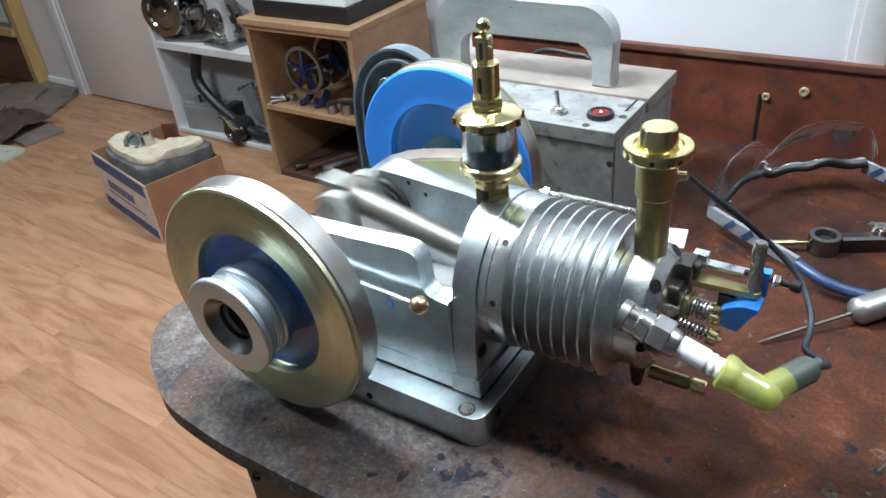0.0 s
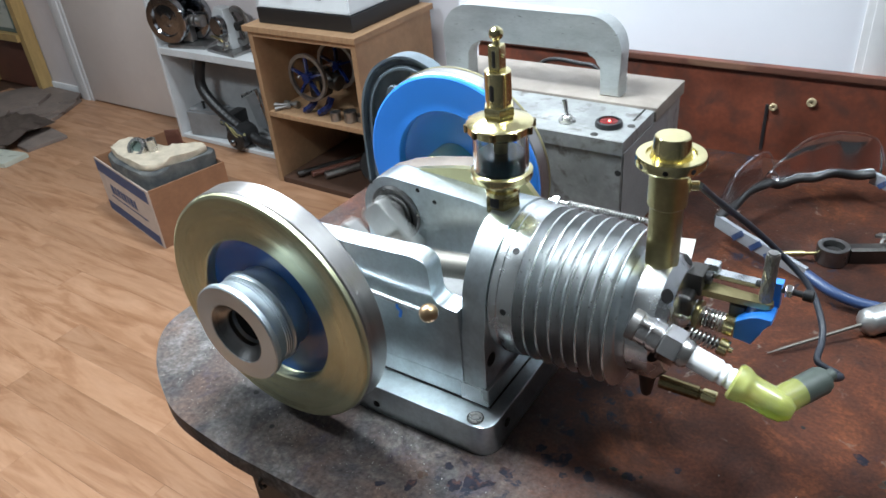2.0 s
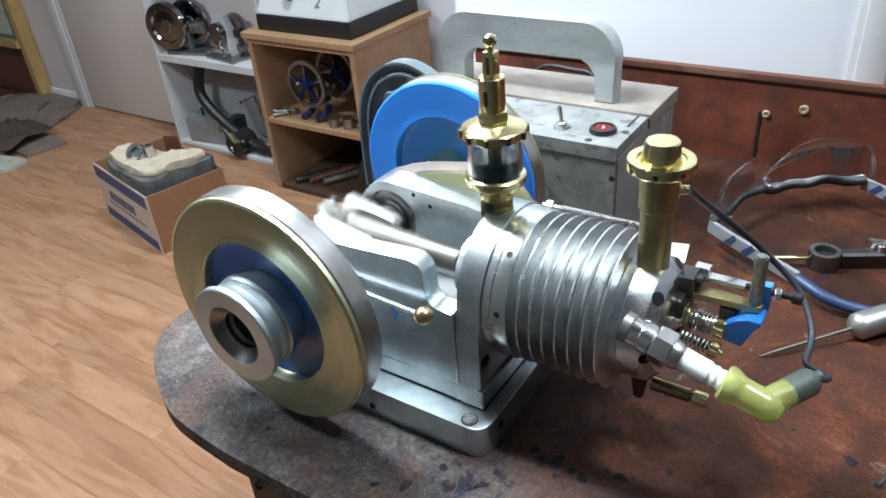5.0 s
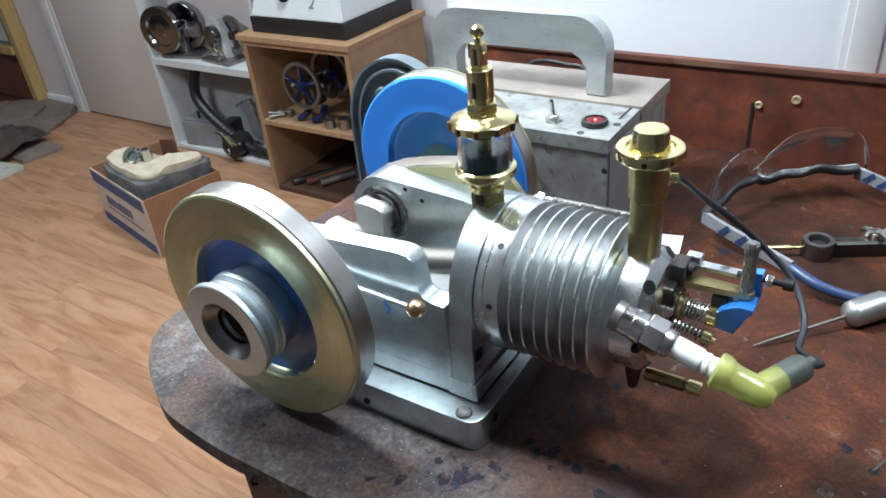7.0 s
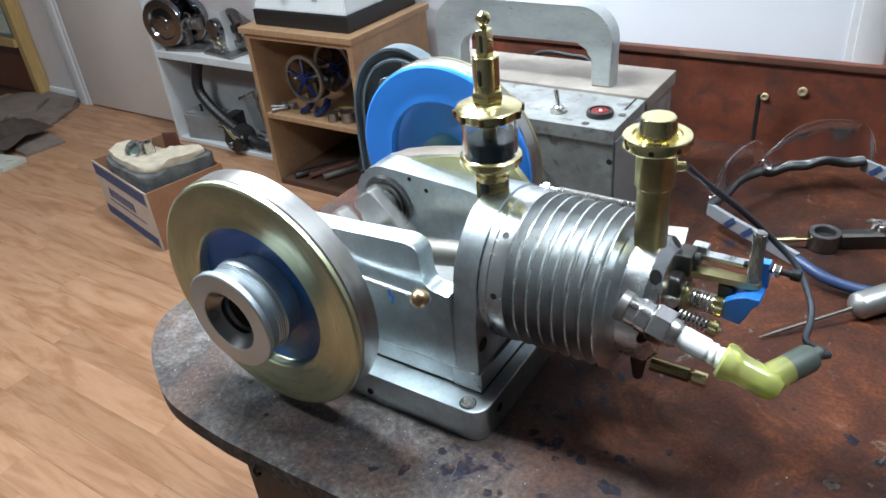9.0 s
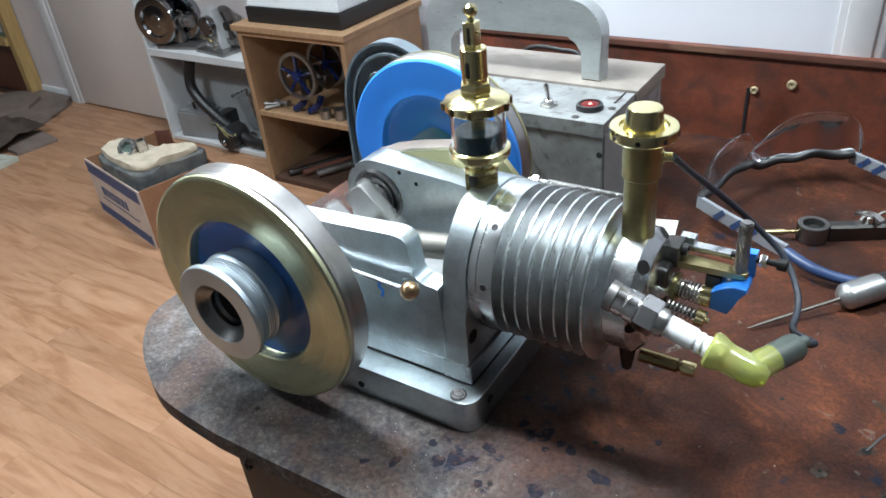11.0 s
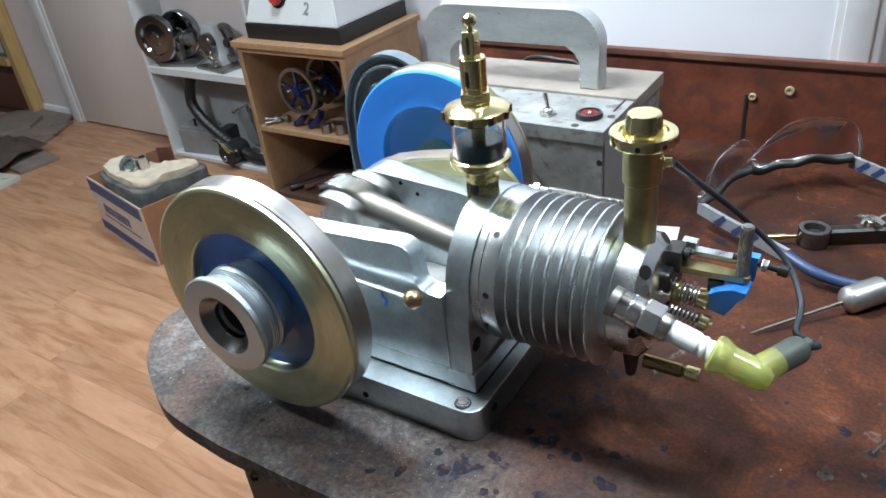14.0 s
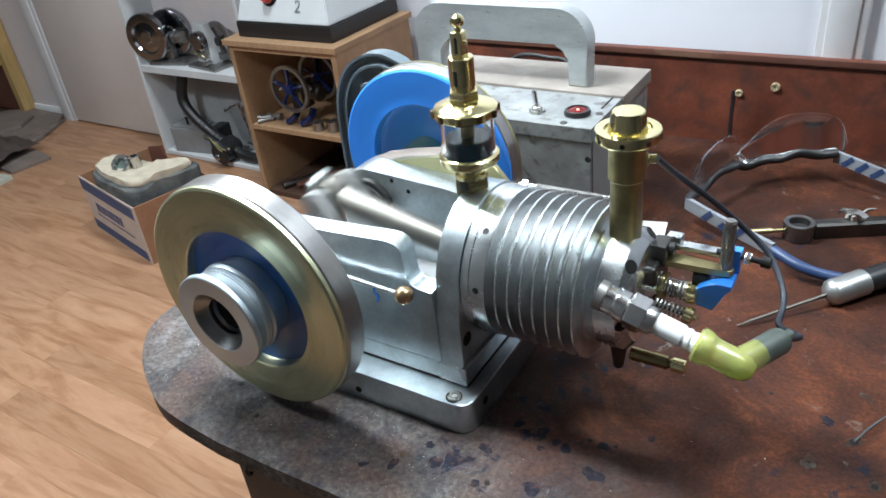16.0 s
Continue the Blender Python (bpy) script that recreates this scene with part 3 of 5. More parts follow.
# ---- the engine ----
H, YC, RF = 137.0, -34.8, 44.9
THROW, ROD, YROD = 22.0, 100.0, -35.0


def flywheel(parent, y0, y1, brass):
    """A steel rim with a ring on the face at y0 and an enamelled dished web; its hub side faces y1."""
    s = 1 if y1 > y0 else -1
    w = abs(y1 - y0)

    def prof(pts):
        return [(r, y0 + s * h) for r, h in pts]
    rim = [(60, 3.2), (74.4, 3.2), (75.4, 4.2), (75.6, w - 1.2), (74.6, w), (49, w), (48, w - 1), (48, 11)]
    part("rim", lathe(bm_new(), prof(rim), "y", seg=128), M_RIM, parent, "brushed steel flywheel rim")
    ring = [(47, 11), (47, 1.2), (47.9, 0.2), (56, 0.7), (60, 0), (73, 0), (74.4, 1.0), (74.8, 3.2), (60, 3.2)]
    part("face_ring", lathe(bm_new(), prof(ring), "y", seg=128), M_SPUN if brass else M_BLUE, parent, "spun brass flywheel face" if brass else "light blue enamelled flywheel face")
    web = [(9, 8), (30, 8.5), (42, 9.5), (47.2, 7.5), (47.2, 12), (9, 12)]
    part("web", lathe(bm_new(), prof(web), "y", seg=96), M_NAVY if brass else M_BLUE, parent, "blue enamelled flywheel web")
    # added steel disc that keeps the blue web out of the plate's reflections
    part("back_disc", lathe(bm_new(), prof([(9, 12.2), (47.6, 12.2), (47.6, 13.4), (9, 13.4)]), "y", seg=64), M_RIM, parent)
    if not brass:
        part("back_ring", lathe(bm_new(), prof([(56, w), (73.5, w + 0.2), (75.8, w - 0.6), (76, w - 3), (74.5, w - 3)]), "y", seg=128), M_BRASS_DULL, parent, "brass ring of the flywheel")


def spring(bm, a, b, r, turns, wire):
    a, b = Vector(a), Vector(b)
    d = (b - a).normalized()
    s = d.cross(Vector((0, 0, 1))).normalized()
    u = s.cross(d)
    n = int(turns * 12)
    pts = [a + (b - a) * k / n + (s * math.cos(2 * math.pi * k / 12) + u * math.sin(2 * math.pi * k / 12)) * r for k in range(n + 1)]
    return sweep(bm, pts, arc(0, 0, wire, 0, 300, 5))


def along(a, b):
    """The turn and place that carry +z at the origin onto the way from a to b."""
    a, b = Vector(a), Vector(b)
    return Matrix.Translation(a) @ (b - a).to_track_quat("Z", "Y").to_matrix().to_4x4()


def socket_screw(parent, m, r=4.6, h=3.0, mat=None, name="bolt"):
    bm = bm_new()
    lathe(bm, [(0, 0.9), (r * 0.45, 0.9), (r * 0.5, h - 0.2), (r * 0.55, h), (r * 0.92, h), (r, h - 0.6), (r, 0), (0, 0)], turn=m, seg=20)
    return part(name, bm, mat or M_STEEL, parent)


def engine():
    th = thing("model_engine", "aluminium and brass single-cylinder model petrol engine running on the bench", "model engine", 0, 0, B - 51)
    # base and crankcase
    base = [(127, -93)] + arc(117, 24, 10, 0, 90, 6)[1:] + [(-78, 34), (-78, -104)] + arc(117, -93, 10, -90, 0, 6)[:-1]
    p = part("base_plate", prism(bm_new(), base, "z", 51.2, 73.8, 0.9), M_ALU, th, "bevelled aluminium base plate")
    for x in (45, -30):
        part("tapped_hole", lathe(bm_new(), [(0, 0.2), (2.1, 0.2), (2.4, -0.3)], turn=pose(x, -104, 59, 90, 0, 0), seg=16), M_PIT, p)
    part("tapped_hole", lathe(bm_new(), [(0, 0.2), (2.9, 0.2), (3.2, -0.3)], turn=Matrix.Translation((127, -82, 64)) @ AXIS["x"], seg=16), M_PIT, p)
    for x, y in ((114.5, -96.5), (113, 24), (-66, -94)):
        socket_screw(th, pose(x, y, 73.6), 4.2, 1.6)
        part("washer", lathe(bm_new(), [(3, 0.1), (5.1, 0.1), (5.1, 0.8), (3, 0.8)], at=(x, y, 73.5), seg=20), M_DARKSTEEL, th)
    part("gasket", box(bm_new(), -62.4, 118.4, -86.5, 14.4, 73.9, 74.9), M_BLACK, th, "black oily joint")
    part("lower_block", box(bm_new(), -62, 118, -86, 14, 75, 87.6, 0.5), M_ALU, th)
    near = [(-62, 87.8), (-62, 160.5), (30, 164.5), (72, 167.4)] + arc(76, 160, 7, 85, 5, 6) + [(83.6, 150)] + arc(92, 147, 8.5, 184, 262, 6) + [(100.8, 139), (100.8, 87.8)]
    p = part("near_side_plate", prism(bm_new(), near, "y", -86, -73, 0.6), M_ALU, th, "machined aluminium crankcase side plate")
    part("paint_mark", sweep(bm_new(), smooth_path([(59, -86.2, 133), (58, -86.3, 128), (60.5, -86.3, 126), (59, -86.2, 121)], 4), [(-0.9, -0.2), (0.9, -0.2), (0.9, 0.2), (-0.9, 0.2)], (0, 1, 0)), M_BLUE, p, "small smear of blue paint")
    farp = [(100.8, 87.8), (100.8, 147), (94, 152), (86, 155.6), (76, 158.4), (64, 160.2)] + arc(0, H, 27, 84, 180, 14) + [(-27, 87.8)]
    p = part("far_side_plate", prism(bm_new(), farp, "y", -7, 13, 1.0), M_ALU, th, "machined aluminium crankcase side plate")
    for x, z in ((21, 159), (34, 153), (-19, 157)):
        part("tapped_hole", lathe(bm_new(), [(0, 0.2), (1.5, 0.2), (1.8, -0.2)], turn=pose(x, -7, z, 90, 0, 0), seg=12), M_PIT, p)
    # the shade between the plates is put into the floor's colour
    part("crankcase_floor", box(bm_new(), -60, 100.6, -65.8, -7.2, 87.8, 100, 0.5), M_SHADE_ALU, th)
    part("front_plate", prism(bm_new(), [(-85.6, 87.8), (-84.6, 120), (-82.5, 134)] + arc(YC, H, 46.6, 172, 8, 30) + [(12.9, 134), (14, 120), (14, 87.8)], "x", 101, 116, 0.8), M_ALU, th, "round-topped aluminium cylinder plate")
    part("drain_hole", lathe(bm_new(), [(0, 0.2), (4.4, 0.2), (4.8, -0.3)], turn=Matrix.Translation((116, -78, 105)) @ AXIS["x"], seg=20), M_PIT, th)
    # thin sheet of brighter aluminium over the near corner
    part("seam_plate", box(bm_new(), 99, 117.6, -86.7, -86.05, 75, 88, 0.2), M_ALU_BRIGHT, th, "paler corner plate of the block")
    part("bearing", lathe(bm_new(), [(9.2, -8), (12, -8), (12.3, -9.4), (14.5, -9.4), (14.8, -7.6), (17, -7.6), (17.2, -8.6), (19, -8.6), (20.6, -7.3), (20.6, -6.8)], "y", (0, 0, H), 48), M_BEARING, th, "dark ball bearing with a bright ring")
    part("gear_cover", prism(bm_new(), [(-9, 110), (-9, 157), (12, 164.5), (40, 170.5), (66, 174), (80, 174.5), (91, 171.5), (104, 156), (107, 110)], "y", 12.2, 17, 0.8), M_BRASS_DULL, th, "brass timing cover plate")
    part("rear_housing", prism(bm_new(), [(-40, 100), (-38, 143), (-28, 150), (-14, 155.5), (10, 161.5), (36, 166), (56, 166), (74, 157), (80, 100)], "y", 20, 40, 2.5), M_HOUSING, th, "brownish cast rear housing")
    # cylinder with its flange and fins
    prof = [(22, 116.2), (45.2, 116.2), (45.6, 116.6), (45.6, 121.2), (45.3, 121.5), (45.1, 121.6), (RF + 0.2, 121.9), (RF + 0.2, 130), (RF - 0.3, 131)]
    for k in range(1, 8):
        x = 130.9 + 7.54 * k
        a = x - 1.3
        prof += [(34.4, a - 6.0), (33.6, a - 5.2), (33.6, a - 1.0), (34.4, a), (RF - 0.25, a + 0.05), (RF, a + 0.25), (RF, x - 0.25), (RF - 0.25, x)]
    prof += [(34, 184.2), (33, 185), (33, 190), (22, 190)]
    bm = lathe(bm_new(), prof, "x", (0, 0, 0), 128)
    for f in bm.faces:      # turned rims bright; grooves duller to stand for their shade, with oily specks
        c = f.calc_center_median()
        f.material_index = 1 if c.x > 131 and math.hypot(c.y, c.z) < RF - 0.4 else 0
    cyl = part("cylinder", bm, [M_FIN, M_GROOVE], th, "turned steel finned cylinder with shade-toned, oil-specked grooves", 30)
    cyl.location = (0, YC / 1000, H / 1000)
    for ang in (128, 172):
        c, s = math.cos(radians(ang)), math.sin(radians(ang))
        at = Vector((126, c * (RF + 0.1), s * (RF + 0.1)))
        part("grub_hole", lathe(bm_new(), [(0, 0.25), (1.2, 0.25), (1.7, 0.3), (2.0, 0.05), (2.0, -1)], turn=along(at, at + Vector((0, c, s))), seg=16), M_BLACK, cyl)
    # head: a rounded boss with dark bolt pockets round it
    head = part("cylinder_head", lathe(bm_new(), [(10, 190), (34, 190), (34.5, 191), (34.4, 202.6), (29, 207.8), (28, 208.3), (0, 208.6)], "x", (0, YC, H), 72), M_ALU_BRIGHT, th, "bright rounded cylinder head")
    for k in range(6):
        a = radians(60 * k + 5)
        out = Vector((0, math.cos(a), math.sin(a)))
        at = Vector((205.3, YC, H)) + out * 31.8
        turn = along(at, at + out * 0.66 + Vector((0.75, 0, 0)))
        part("bolt_pocket", lathe(bm_new(), [(0, 0.2), (3.2, 0.25), (3.6, 0.15), (3.8, -0.4), (3.8, -4)], turn=turn, seg=28), M_PIT, head, "dark bolt pocket")
    part("head_flange", lathe(bm_new(), [(20, 184.6), (33, 184.6), (33.4, 185), (33.4, 189.6), (20, 190)], "x", (0, YC, H), 72), M_ALU, th)
    # crankshaft with both flywheels; it turns about its own y axis
    bm = lathe(bm_new(), [(0, -128), (8.5, -128), (8.5, -63), (0, -63)], "y", seg=32)
    lathe(bm, [(0, -22), (11, -22), (11, -6), (9, -5), (9, 96), (0, 96)], "y", seg=32)
    cs = part("crankshaft", bm, M_STEEL, th, "turning steel crankshaft")
    flywheel(cs, -135.8, -117.9, True)
    flywheel(cs, 62.6, 80.5, False)
    part("far_hub", lathe(bm_new(), [(9, 44.5), (17, 44.5), (19, 47), (20, 70), (9, 70)], "y", seg=48), M_BRASS, cs)
    pul = [(8.6, -128), (8.8, -137), (12.0, -149), (12.4, -151.5), (15.0, -152.6), (18.4, -156.9), (19.2, -157.7), (30, -157.7), (30.7, -157), (30.7, -154), (28.9, -153), (28.4, -151), (28.3, -148),
           (28.3, -147.2), (27.9, -146.8), (28.3, -146.4), (28.3, -145.6), (27.9, -145.2), (28.3, -144.8), (28.3, -144), (27.9, -143.6), (28.3, -143.2), (28.3, -142.4), (27.9, -142), (28.2, -141.4), (29.2, -140.4), (29.2, -137.8), (26.5, -136), (26.5, -127.5), (8.6, -127.5)]
    part("pulley", lathe(bm_new(), pul, "y", seg=96), M_PULLEY, cs, "turned aluminium belt pulley")
    # darker steel liner imitates the dim reflections inside the bore
    part("bore_cone", lathe(bm_new(), [(11.9, -148), (12.2, -151.6), (14.9, -152.9), (18.2, -157.2), (18.6, -157.5), (18.6, -157.2), (15.2, -152.5), (12.5, -151.3)], "y", seg=64), M_BEARING, cs, "turned pulley bore, darkened for its inner shade")
    # near-black disc in place of the shade further in
    part("bore_end", lathe(bm_new(), [(0, -146.6), (11.6, -146.6), (11.8, -145)], "y", seg=40), M_PIT, cs, "dark disc for the shade deep in the pulley bore")
    web = [(THROW + 9, -8.5), (THROW + 9, 8.5), (10, 11), (-14, 11), (-14, -11), (10, -11)]
    part("crank_web", prism(bm_new(), web, "y", -56, -46, 0.8), M_WEB, cs, "steel crank web")
    part("crank_web", prism(bm_new(), web, "y", -24, -14, 0.8), M_WEB, cs, "steel crank web")
    part("crank_pin", lathe(bm_new(), [(0, -57), (6, -57), (6, -13), (0, -13)], "y", (THROW, 0, 0), 24), M_STEEL, cs)
    # connecting rod, from the big end at its origin towards +x, and the piston
    bm = lathe(bm_new(), [(6.2, -8), (11, -8), (11.5, -7.5), (11.5, 7.5), (11, 8), (6.2, 8), (6.2, -8)], "y", seg=36)
    rod = part("connecting_rod", bm, M_ROD, th, "bronze-grey connecting rod")
    part("shank", sweep(bm_new(), [(9, 0, 0), (ROD * 0.5, 0, 0), (ROD - 4, 0, 0)], lambda t: arc(0, 0, 9 - 1.2 * t, 0, 340, 17)), M_ROD, rod)
    part("cap", box(bm_new(), -15.5, -10, -8.4, 8.4, -9.5, 9.5, 1.2), M_ALU_CAST, rod)
    pis = part("piston", lathe(bm_new(), [(0, 4), (19, 4), (21.4, 5), (21.4, 30), (20, 31), (0, 31)], "x", seg=48), M_STEEL, th)
    # oil lever with a brass ball
    part("lever_rod", tube(bm_new(), [(10, -94, 143), (48, -94, 141), (84, -94, 139)], 1.5, 4, 10), M_ALU_BRIGHT, th, "thin steel lever rod")
    part("lever_ball", ball(bm_new(), (87, -94, 139), 5.6), M_BALL, th, "copper-coloured ball knob")
    return th, cs, rod, pis


ENGINE, CRANK, CONROD, PISTON = engine()
CRANK.location = (0, 0, H / 1000)


def oiler(th):
    x, y = 102.8, YC
    o = part("oiler_base", lathe(bm_new(), [(0, 190), (9.6, 190), (9.6, 192.5), (8, 193.5), (8, 196.5), (10.5, 198), (16.7, 199.5), (17.3, 201), (17.3, 204.2), (16.1, 205.2), (15.1, 205.4), (0, 205.4)], "z", (x, y, 0), 48), M_BRASS, th, "brass drip oiler base")
    part("hex_nut", hexbar(bm_new(), 10.6, 179.5, 190, at=(x, y, 0)), M_DARKBRASS, o)
    part("sight_port", box(bm_new(), x - 3.2, x + 3.2, y - 9.8, y - 6, 183.5, 190, 1.4), M_BLACK, o)
    g = part("oil_glass", lathe(bm_new(), [(13.6, 205.5), (15.4, 205.5), (15.4, 227), (13.6, 227), (13.6, 205.5)], "z", (x, y, 0), 48), M_CLEAR, th, "clear glass oil cup")
    part("oil", lathe(bm_new(), [(0, 205.6), (13.3, 205.6), (13.3, 214.8), (0, 214.8)], "z", (x, y, 0), 48), M_OIL, g, "dark blue-green oil")
    part("needle_tube", lathe(bm_new(), [(0, 214), (3.7, 214), (3.7, 226), (0, 226)], "z", (x, y, 0), 24), M_BRASS_DULL, g)
    lid = part("oiler_lid", lathe(bm_new(), [(0, 224.5), (11.7, 224.5), (13.3, 227), (17.1, 227.2), (18, 228.2), (18, 232), (16.8, 233.2), (10.5, 235.2), (7, 236), (0, 236)], "z", (x, y, 0), 48), M_BRASS, th, "polished brass oiler lid")
    for k in range(10):
        a = radians(36 * k)
        part("knurl", lathe(bm_new(), [(0, 228), (1.8, 228), (1.8, 232), (0, 232)], "z", (x + 17.7 * math.cos(a), y + 17.7 * math.sin(a), 0), 10), M_DARKBRASS, lid)
    part("lid_nut", hexbar(bm_new(), 9, 236, 241.5, at=(x, y, 0)), M_BRASS, lid)
    part("lid_boss", lathe(bm_new(), [(0, 241.5), (6.6, 241.5), (6.6, 244), (7.1, 244.5), (7.1, 259.6), (6.6, 260.2), (0, 260.2)], "z", (x, y, 0), 32), M_BRASS, lid)
    part("slot", box(bm_new(), x - 1.7, x + 1.7, y - 7.5, y - 4, 245, 254.5, 1.4), M_BLACK, lid)
    part("spindle", box(bm_new(), x - 3.5, x + 3.5, y - 3.5, y + 3.5, 260, 273.6, 0.9), M_BRASS, lid)
    part("slot", box(bm_new(), x - 1.1, x + 1.1, y - 3.8, y - 2, 262, 271, 0.6), M_BLACK, lid)
    part("rivet", ball(bm_new(), (x + 3.5, y - 0.5, 268), 1.1, 12), M_BRASS, lid)
    part("finial", lathe(bm_new(), [(0, 273.4), (2.1, 273.4), (1.8, 275.6), (3.4, 277), (3.9, 279), (3.2, 281), (1.4, 282.2), (0, 282.4)], "z", (x, y, 0), 20), M_BRASS, lid)


oiler(ENGINE)


def intake(th):
    x, y = 195.4, YC
    s = part("intake_pipe", lathe(bm_new(), [(0, 163), (9.3, 163), (9.8, 164), (9.6, 166), (8.4, 167.5), (8.2, 203), (9.6, 204.5), (9.6, 225), (0, 225)], "z", (x, y, 0), 48), M_BRASS_DARK, th, "dull brass intake pipe")
    flange = part("pipe_flange", lathe(bm_new(), [(0, 224), (9.8, 224), (15.8, 225.2), (16.6, 226.3), (16.6, 230), (16, 231), (11.9, 231), (11.4, 229.6), (10, 229.4), (9.3, 231), (8.4, 239.2), (7.7, 240), (0, 240.2)], "z", (x, y, 0), 64), M_BRASS, th, "brass air intake cap with a rim")
    for k in range(8):
        a = radians(45 * k + 10)
        part("hole", lathe(bm_new(), [(0, 0.1), (1.3, 0.1), (1.4, -0.3)], turn=along((x + 16.6 * math.cos(a), y + 16.6 * math.sin(a), 228), (x + 17.6 * math.cos(a), y + 17.6 * math.sin(a), 228)), seg=10), M_PIT, flange)
    part("fitting", lathe(bm_new(), [(0, 0), (3.2, 0), (3.4, 2), (2.4, 2.6), (2.4, 6), (0, 6)], turn=along((x + 7, y + 5, 213), (x + 20, y + 9, 213.5)), seg=16), M_BRASS, s)


intake(ENGINE)


def spark_plug(th):
    a, b = Vector((204, -66.5, 148)), Vector((265, -69, 131))
    m = along(a, b)
    p = part("plug_shell", lathe(bm_new(), [(0, -7), (7.8, -7), (7.9, -2), (7.3, -1.4), (7.2, -0.8), (8.3, -0.4), (8.5, 4.4), (7.6, 5.2), (0, 5.2)], turn=m, seg=32), M_STEEL_BRIGHT, th, "bright spark plug shell")
    part("plug_seat", lathe(bm_new(), [(0, -12), (8.2, -12), (8.2, -7.6), (7.6, -7), (0, -7)], turn=m, seg=28), M_STEELDULL, p, "dull steel plug seat")
    part("plug_hex", hexbar(bm_new(), 9.8, 5.4, 15, turn=m), M_STEEL_BRIGHT, p)
    part("plug_collar", lathe(bm_new(), [(0, 15), (7.6, 15), (7.6, 18), (6.4, 20.4), (0, 20.4)], turn=m, seg=32), M_STEEL, p)
    part("plug_insulator", lathe(bm_new(), [(0, 20), (5.9, 20), (5.9, 34), (5.2, 35), (5.2, 36), (5.6, 36.6), (5.6, 38), (5, 38.7), (5, 39.6), (5.4, 40.2), (5.4, 41.6), (4.8, 42.3), (4.8, 48), (0, 48)], turn=m, seg=32), M_PORCELAIN, th, "white porcelain plug insulator")
    boot = part("plug_boot", lathe(bm_new(), [(0, 43), (5.5, 42), (8.2, 41.6), (9.4, 43), (9.3, 46), (7.8, 49.5), (7.4, 52), (7.6, 62), (7, 67), (4, 70.6), (0, 71.4)], turn=m, seg=32), M_YELLOW, th, "translucent yellow-green rubber plug boot")
    e = a + (b - a).normalized() * 62.5
    t = along(e, (284, -37, 134))
    part("boot_arm", lathe(bm_new(), [(0, -2), (7, -2), (7.1, 8), (6.9, 14), (0, 14)], turn=t, seg=28), M_YELLOW, boot)
    part("boot_sleeve", lathe(bm_new(), [(0, 13.6), (6.9, 13.6), (6.9, 27), (6, 29.5), (3.2, 30), (3, 35), (0, 35)], turn=t, seg=28), M_SLEEVE, boot, "grey-green rubber lead sleeve")


spark_plug(ENGINE)


